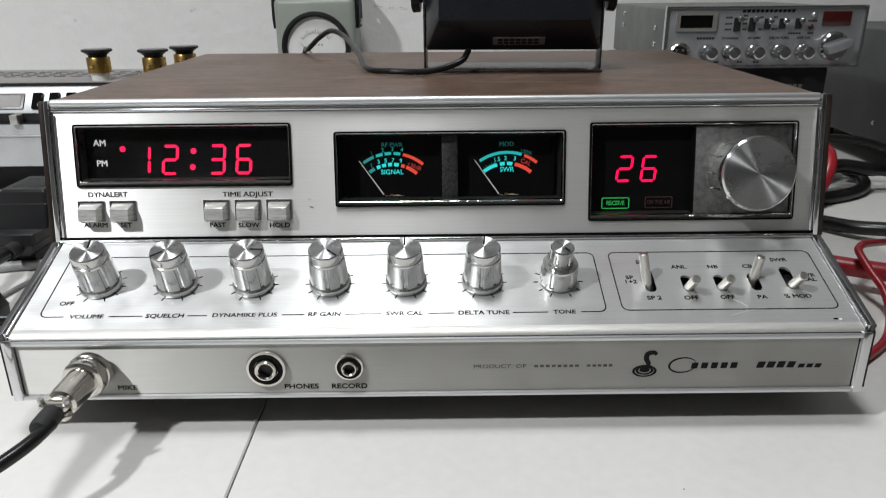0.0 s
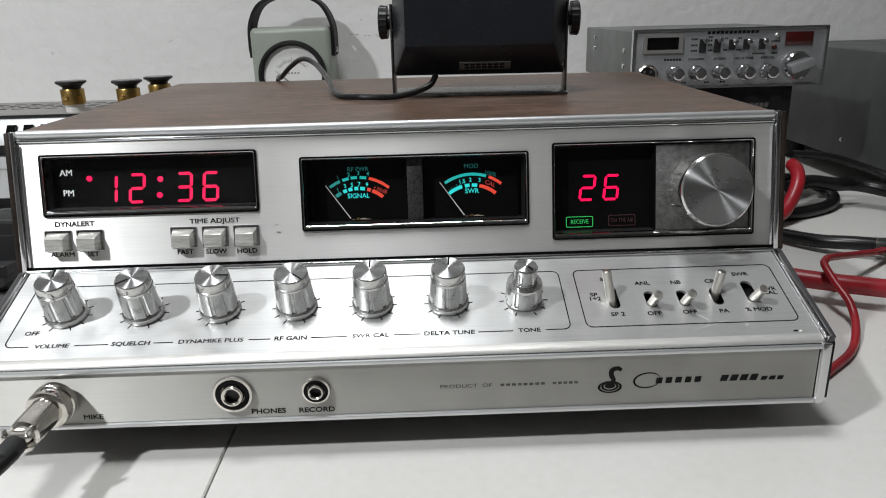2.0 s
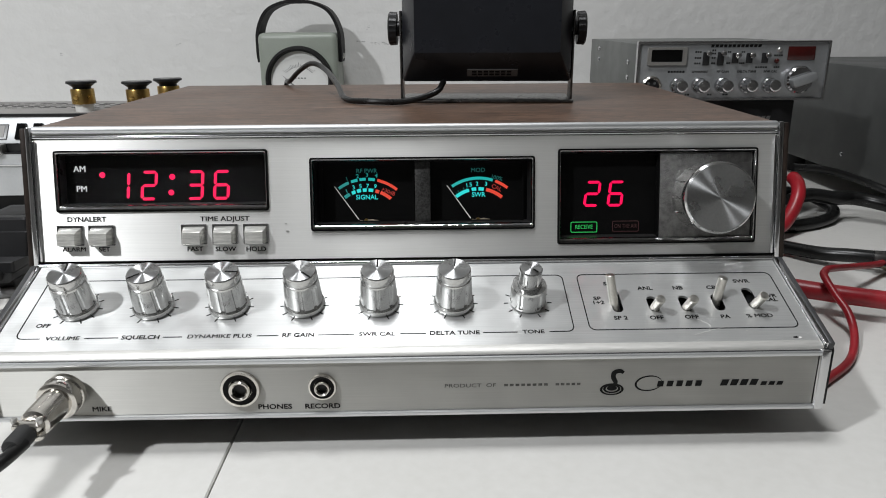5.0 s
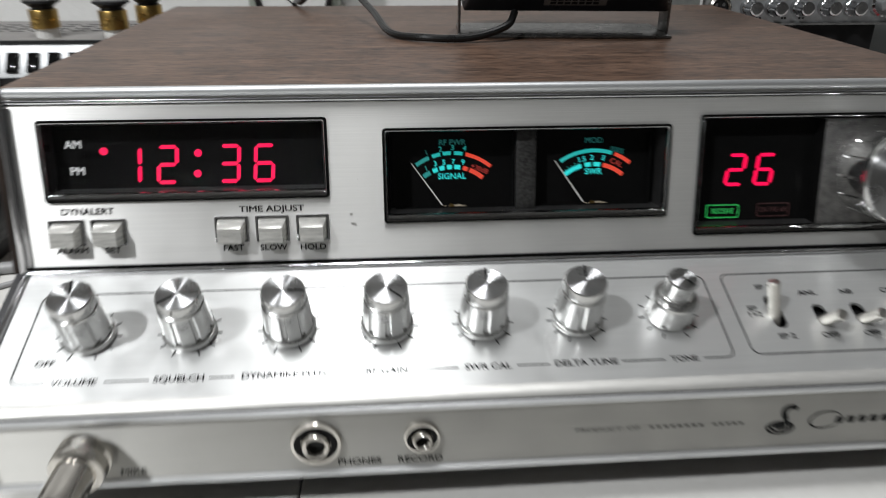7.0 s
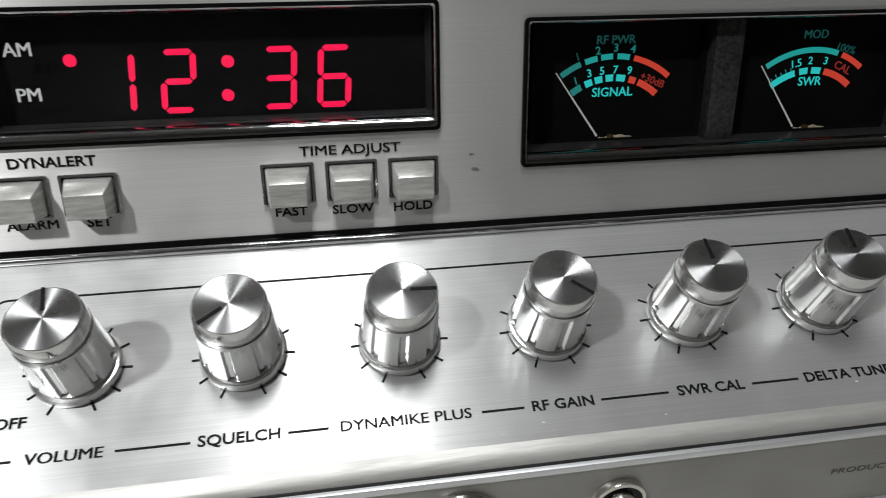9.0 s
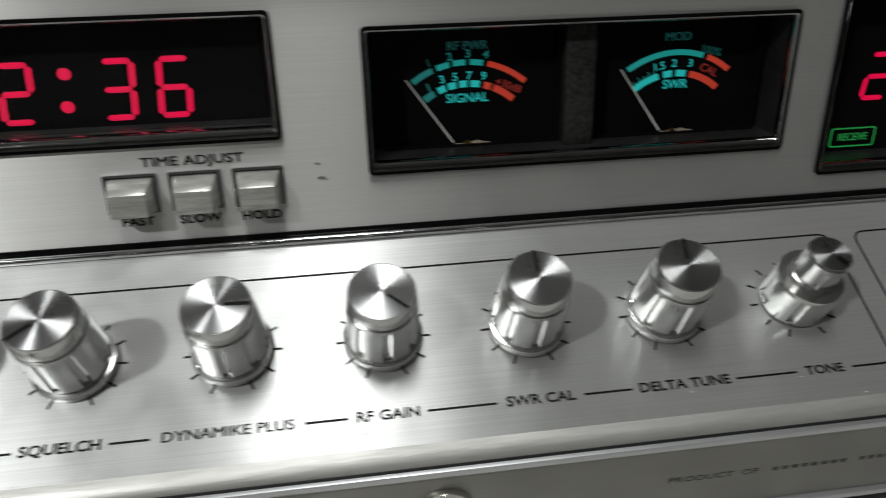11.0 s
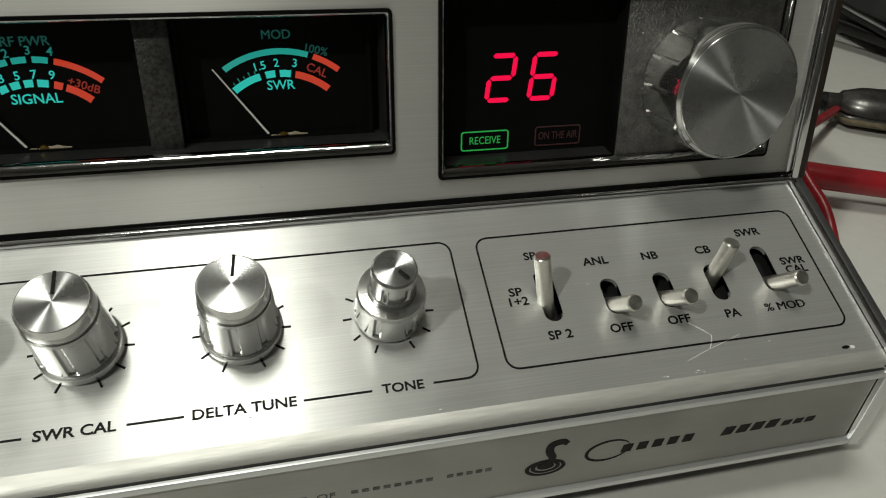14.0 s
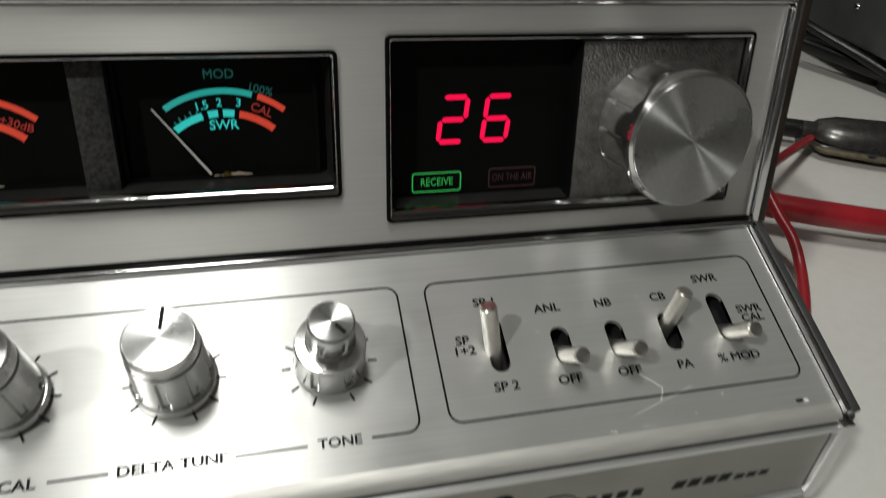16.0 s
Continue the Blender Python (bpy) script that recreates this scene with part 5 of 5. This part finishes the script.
LEADS = [
    ("grey_cable", "grey cable lying on the bench", CABLE_GREY, 0.0040, [(-0.40, 0.190, 0.004), (-0.33, 0.213, 0.004), (-0.279, 0.222, 0.004), (-0.255, 0.226, 0.004), (-0.22, 0.24, 0.004), (-0.212, 0.30, 0.004), (-0.20, 0.40, 0.004)]),
    ("grey_cable", "second grey cable beside the first on the bench", CABLE_GREY, 0.0038, [(-0.290, 0.236, 0.0038), (-0.282, 0.240, 0.0038), (-0.262, 0.247, 0.0038), (-0.235, 0.258, 0.0038), (-0.228, 0.30, 0.0038), (-0.23, 0.36, 0.0038)]),
    ("grey_cable", "grey cable behind the power adapter", CABLE_GREY, 0.0042, [(-0.52, 0.33, 0.004), (-0.46, 0.345, 0.012), (-0.40, 0.356, 0.024), (-0.330, 0.360, 0.0295), (-0.293, 0.360, 0.0345), (-0.25, 0.365, 0.033), (-0.215, 0.38, 0.018), (-0.212, 0.42, 0.0042)]),
    ("red_lead", "thin red lead behind the power adapter", CABLE_RED, 0.0016, [(-0.50, 0.398, 0.006), (-0.40, 0.390, 0.008), (-0.335, 0.382, 0.008), (-0.298, 0.374, 0.008), (-0.25, 0.362, 0.005), (-0.215, 0.35, 0.002)]),
    ("black_lead", "thin black lead behind the power adapter", CABLE_BLACK, 0.0014, [(-0.50, 0.380, 0.003), (-0.40, 0.372, 0.003), (-0.331, 0.371, 0.003), (-0.299, 0.374, 0.003), (-0.25, 0.368, 0.003), (-0.215, 0.36, 0.0014)]),
    ("black_lead", "second thin black lead behind the power adapter", CABLE_BLACK, 0.0013, [(-0.50, 0.350, 0.002), (-0.40, 0.362, 0.007), (-0.332, 0.370, 0.011), (-0.293, 0.374, 0.014), (-0.25, 0.370, 0.009), (-0.212, 0.36, 0.0014)]),
    ("grey_lead", "thin grey lead behind the power adapter", CABLE_GREY, 0.0013, [(-0.50, 0.340, 0.0015), (-0.40, 0.348, 0.0015), (-0.330, 0.352, 0.0015), (-0.295, 0.352, 0.0015), (-0.25, 0.346, 0.0015), (-0.212, 0.34, 0.0014)]),
    ("black_cable", "black cable running out from beside the radio", CABLE_BLACK, 0.0038, [(-0.216, 0.30, 0.0038), (-0.218, 0.20, 0.0038), (-0.228, 0.156, 0.0040), (-0.242, 0.143, 0.0045), (-0.262, 0.124, 0.005), (-0.275, 0.116, 0.006), (-0.283, 0.113, 0.0075)]),
    ("grey_lead", "thin dark grey lead looped on the bench", CABLE_GREY, 0.0018, [(-0.215, 0.29, 0.0018), (-0.235, 0.235, 0.0018), (-0.280, 0.206, 0.0018), (-0.298, 0.190, 0.0018), (-0.304, 0.165, 0.0020), (-0.306, 0.145, 0.0030), (-0.300, 0.133, 0.0050)]),
    ("red_cable", "thick red cable arched a little above the bench", CABLE_RED, 0.0066, [(0.216, 0.300, 0.012), (0.238, 0.225, 0.014), (0.268, 0.182, 0.0155), (0.295, 0.162, 0.016), (0.325, 0.147, 0.016), (0.360, 0.135, 0.015), (0.42, 0.126, 0.013), (0.50, 0.128, 0.009), (0.60, 0.14, 0.0066)]),
    ("red_lead", "thin red lead bent round on the bench", CABLE_RED, 0.0026, [(0.222, 0.045, 0.003), (0.242, 0.061, 0.003), (0.262, 0.078, 0.003), (0.277, 0.097, 0.003), (0.288, 0.117, 0.007), (0.290, 0.130, 0.015), (0.288, 0.143, 0.022), (0.287, 0.158, 0.030), (0.291, 0.165, 0.031), (0.300, 0.174, 0.030), (0.335, 0.203, 0.021), (0.372, 0.231, 0.013), (0.388, 0.242, 0.012)]),
    ("black_cable", "thick black cable curving over the bench", CABLE_BLACK, 0.0060, [(0.212, 0.37, 0.0060), (0.27, 0.350, 0.0060), (0.315, 0.315, 0.0065), (0.345, 0.275, 0.009), (0.366, 0.257, 0.012), (0.388, 0.2445, 0.0130)]),
    ("black_cable", "thick black cable looped over the bench", CABLE_BLACK, 0.0062, [(0.215, 0.395, 0.0062), (0.30, 0.372, 0.0062), (0.365, 0.366, 0.0062), (0.42, 0.392, 0.0062), (0.446, 0.432, 0.0075), (0.435, 0.468, 0.0140), (0.40, 0.470, 0.0170), (0.385, 0.440, 0.014), (0.33, 0.43, 0.0062), (0.22, 0.39, 0.0062)][:8]),
    ("black_cable", "thick black cable running along the back", CABLE_BLACK, 0.0072, [(0.378, 0.392, 0.026), (0.400, 0.400, 0.030), (0.43, 0.402, 0.026), (0.47, 0.400, 0.022), (0.54, 0.29, 0.012), (0.60, 0.27, 0.0072)]),
    ("red_cable", "thick red cable arched beside the black ones", CABLE_RED, 0.0066, [(0.378, 0.392, 0.050), (0.376, 0.378, 0.047), (0.372, 0.366, 0.038), (0.362, 0.356, 0.022), (0.345, 0.345, 0.010), (0.31, 0.33, 0.0066), (0.25, 0.31, 0.0066)]),
    ("black_cable", "black cable hanging across the grey metal case", CABLE_BLACK, 0.0038, [(0.378, 0.396, 0.060), (0.42, 0.40, 0.055), (0.46, 0.385, 0.042), (0.49, 0.350, 0.028), (0.53, 0.285, 0.010), (0.60, 0.25, 0.0038)]),
]
for name, label, mt, r, pts in LEADS:
    ob = part(name, tube(pts, r, 12), mt, None)
    tagged(ob, label, "cable")

clip = thing("crocodile_clip", "large worn metal crocodile clip on a red and black lead", "clip", (0.44, 0.26, 0))
MC = Matrix.Translation((0.383, 0.243, 0.0)) @ Matrix.Rotation(radians(-24), 4, "Z") @ Matrix.Scale(1.15, 4)


def jaw(rows):
    """A pressed metal jaw: half-round sections along x, from (x, half width, z of the edge, rise)."""
    bm = bmesh.new()
    shell(bm, [[(x, w * math.cos(a), z + h * math.sin(a)) for a in [radians(180 * i / 10) for i in range(11)]] for x, w, z, h in rows])
    return bm


LOWER = [(0.000, 0.006, 0.009, -0.004), (0.008, 0.0125, 0.0095, -0.008), (0.035, 0.0155, 0.0100, -0.009), (0.070, 0.0140, 0.0100, -0.009), (0.096, 0.006, 0.0095, -0.005)]
low = part("lower_jaw", jaw(LOWER), CLIP_JAW, clip, "worn brassy lower jaw", MC)
for side in (-1, 1):
    part("rolled_edge", tube([(x, side * w, z) for x, w, z, _ in LOWER], 0.0009, 8, 4), DARK_STEEL, low, "dark rolled edge", MC)
part("upper_jaw", jaw([(0.000, 0.004, 0.0110, 0.004), (0.004, 0.0100, 0.0110, 0.008), (0.014, 0.0140, 0.0108, 0.0105), (0.040, 0.0150, 0.0108, 0.0115), (0.072, 0.0125, 0.0108, 0.0100), (0.098, 0.005, 0.0105, 0.005)]), DARK_STEEL, clip, "dark steel upper jaw", MC)
part("spring_pivot", turned([(0.0, -0.0158), (0.0030, -0.0156), (0.0030, 0.0156), (0.0, 0.0158)], 18), BLACK, clip, "dark pivot hole", MC @ Matrix.Translation((0.030, 0, 0.0105)) @ Matrix.Rotation(math.pi / 2, 4, "X"))
part("lead_ferrule", turned([(0.0062, -0.008), (0.0066, 0.0), (0.0050, 0.006)], 20), DARK_STEEL, clip, "", MC @ Matrix.Translation((0.003, 0, 0.0110)) @ Matrix.Rotation(radians(90), 4, "Y"))

# ---- flaked plaster on the wall ----
random.seed(21)
flake = bmesh.new()
for i in range(34):
    s = random.random()
    disc(flake, -0.084 + 0.046 * s + random.uniform(-0.001, 0.001), 0.1767 - 0.0045 * s + random.gauss(0, 0.0007), random.uniform(0.0002, 0.0007), -0.0002, 0.0001, 6, random.uniform(0.8, 2.6))
for cx, cz in ((-0.0688, 0.1949), (-0.0303, 0.2142), (-0.3259, 0.1727), (-0.4859, 0.1616), (0.20, 0.245), (0.33, 0.228)):
    for i in range(5):
        disc(flake, cx + random.gauss(0, 0.003), cz + random.gauss(0, 0.0012), random.uniform(0.0002, 0.0006), -0.0002, 0.0001, 6, random.uniform(0.8, 2.4))
tagged(part("plaster_flake", flake, CABLE_GREY, wall_north, "small dark flakes and a hairline crack", Matrix.Translation((0, BACK, 0)) @ Matrix.Rotation(math.pi / 2, 4, "X")), kind="stuff")

# ---- crumbs and specks on the bench ----
random.seed(11)
sp = bmesh.new()
for i in range(90):
    x, y, r = random.uniform(-0.42, 0.5), random.uniform(-0.20, 0.30), random.uniform(0.00015, 0.0005)
    if abs(x) < 0.20 and y > 0:
        continue
    disc(sp, x, y, r, 0.0, 0.0002, 7, random.uniform(0.7, 1.8))
tagged(part("bench_speck", sp, PLATE, None), "tiny grey specks scattered on the white bench", "specks", "", "stuff")
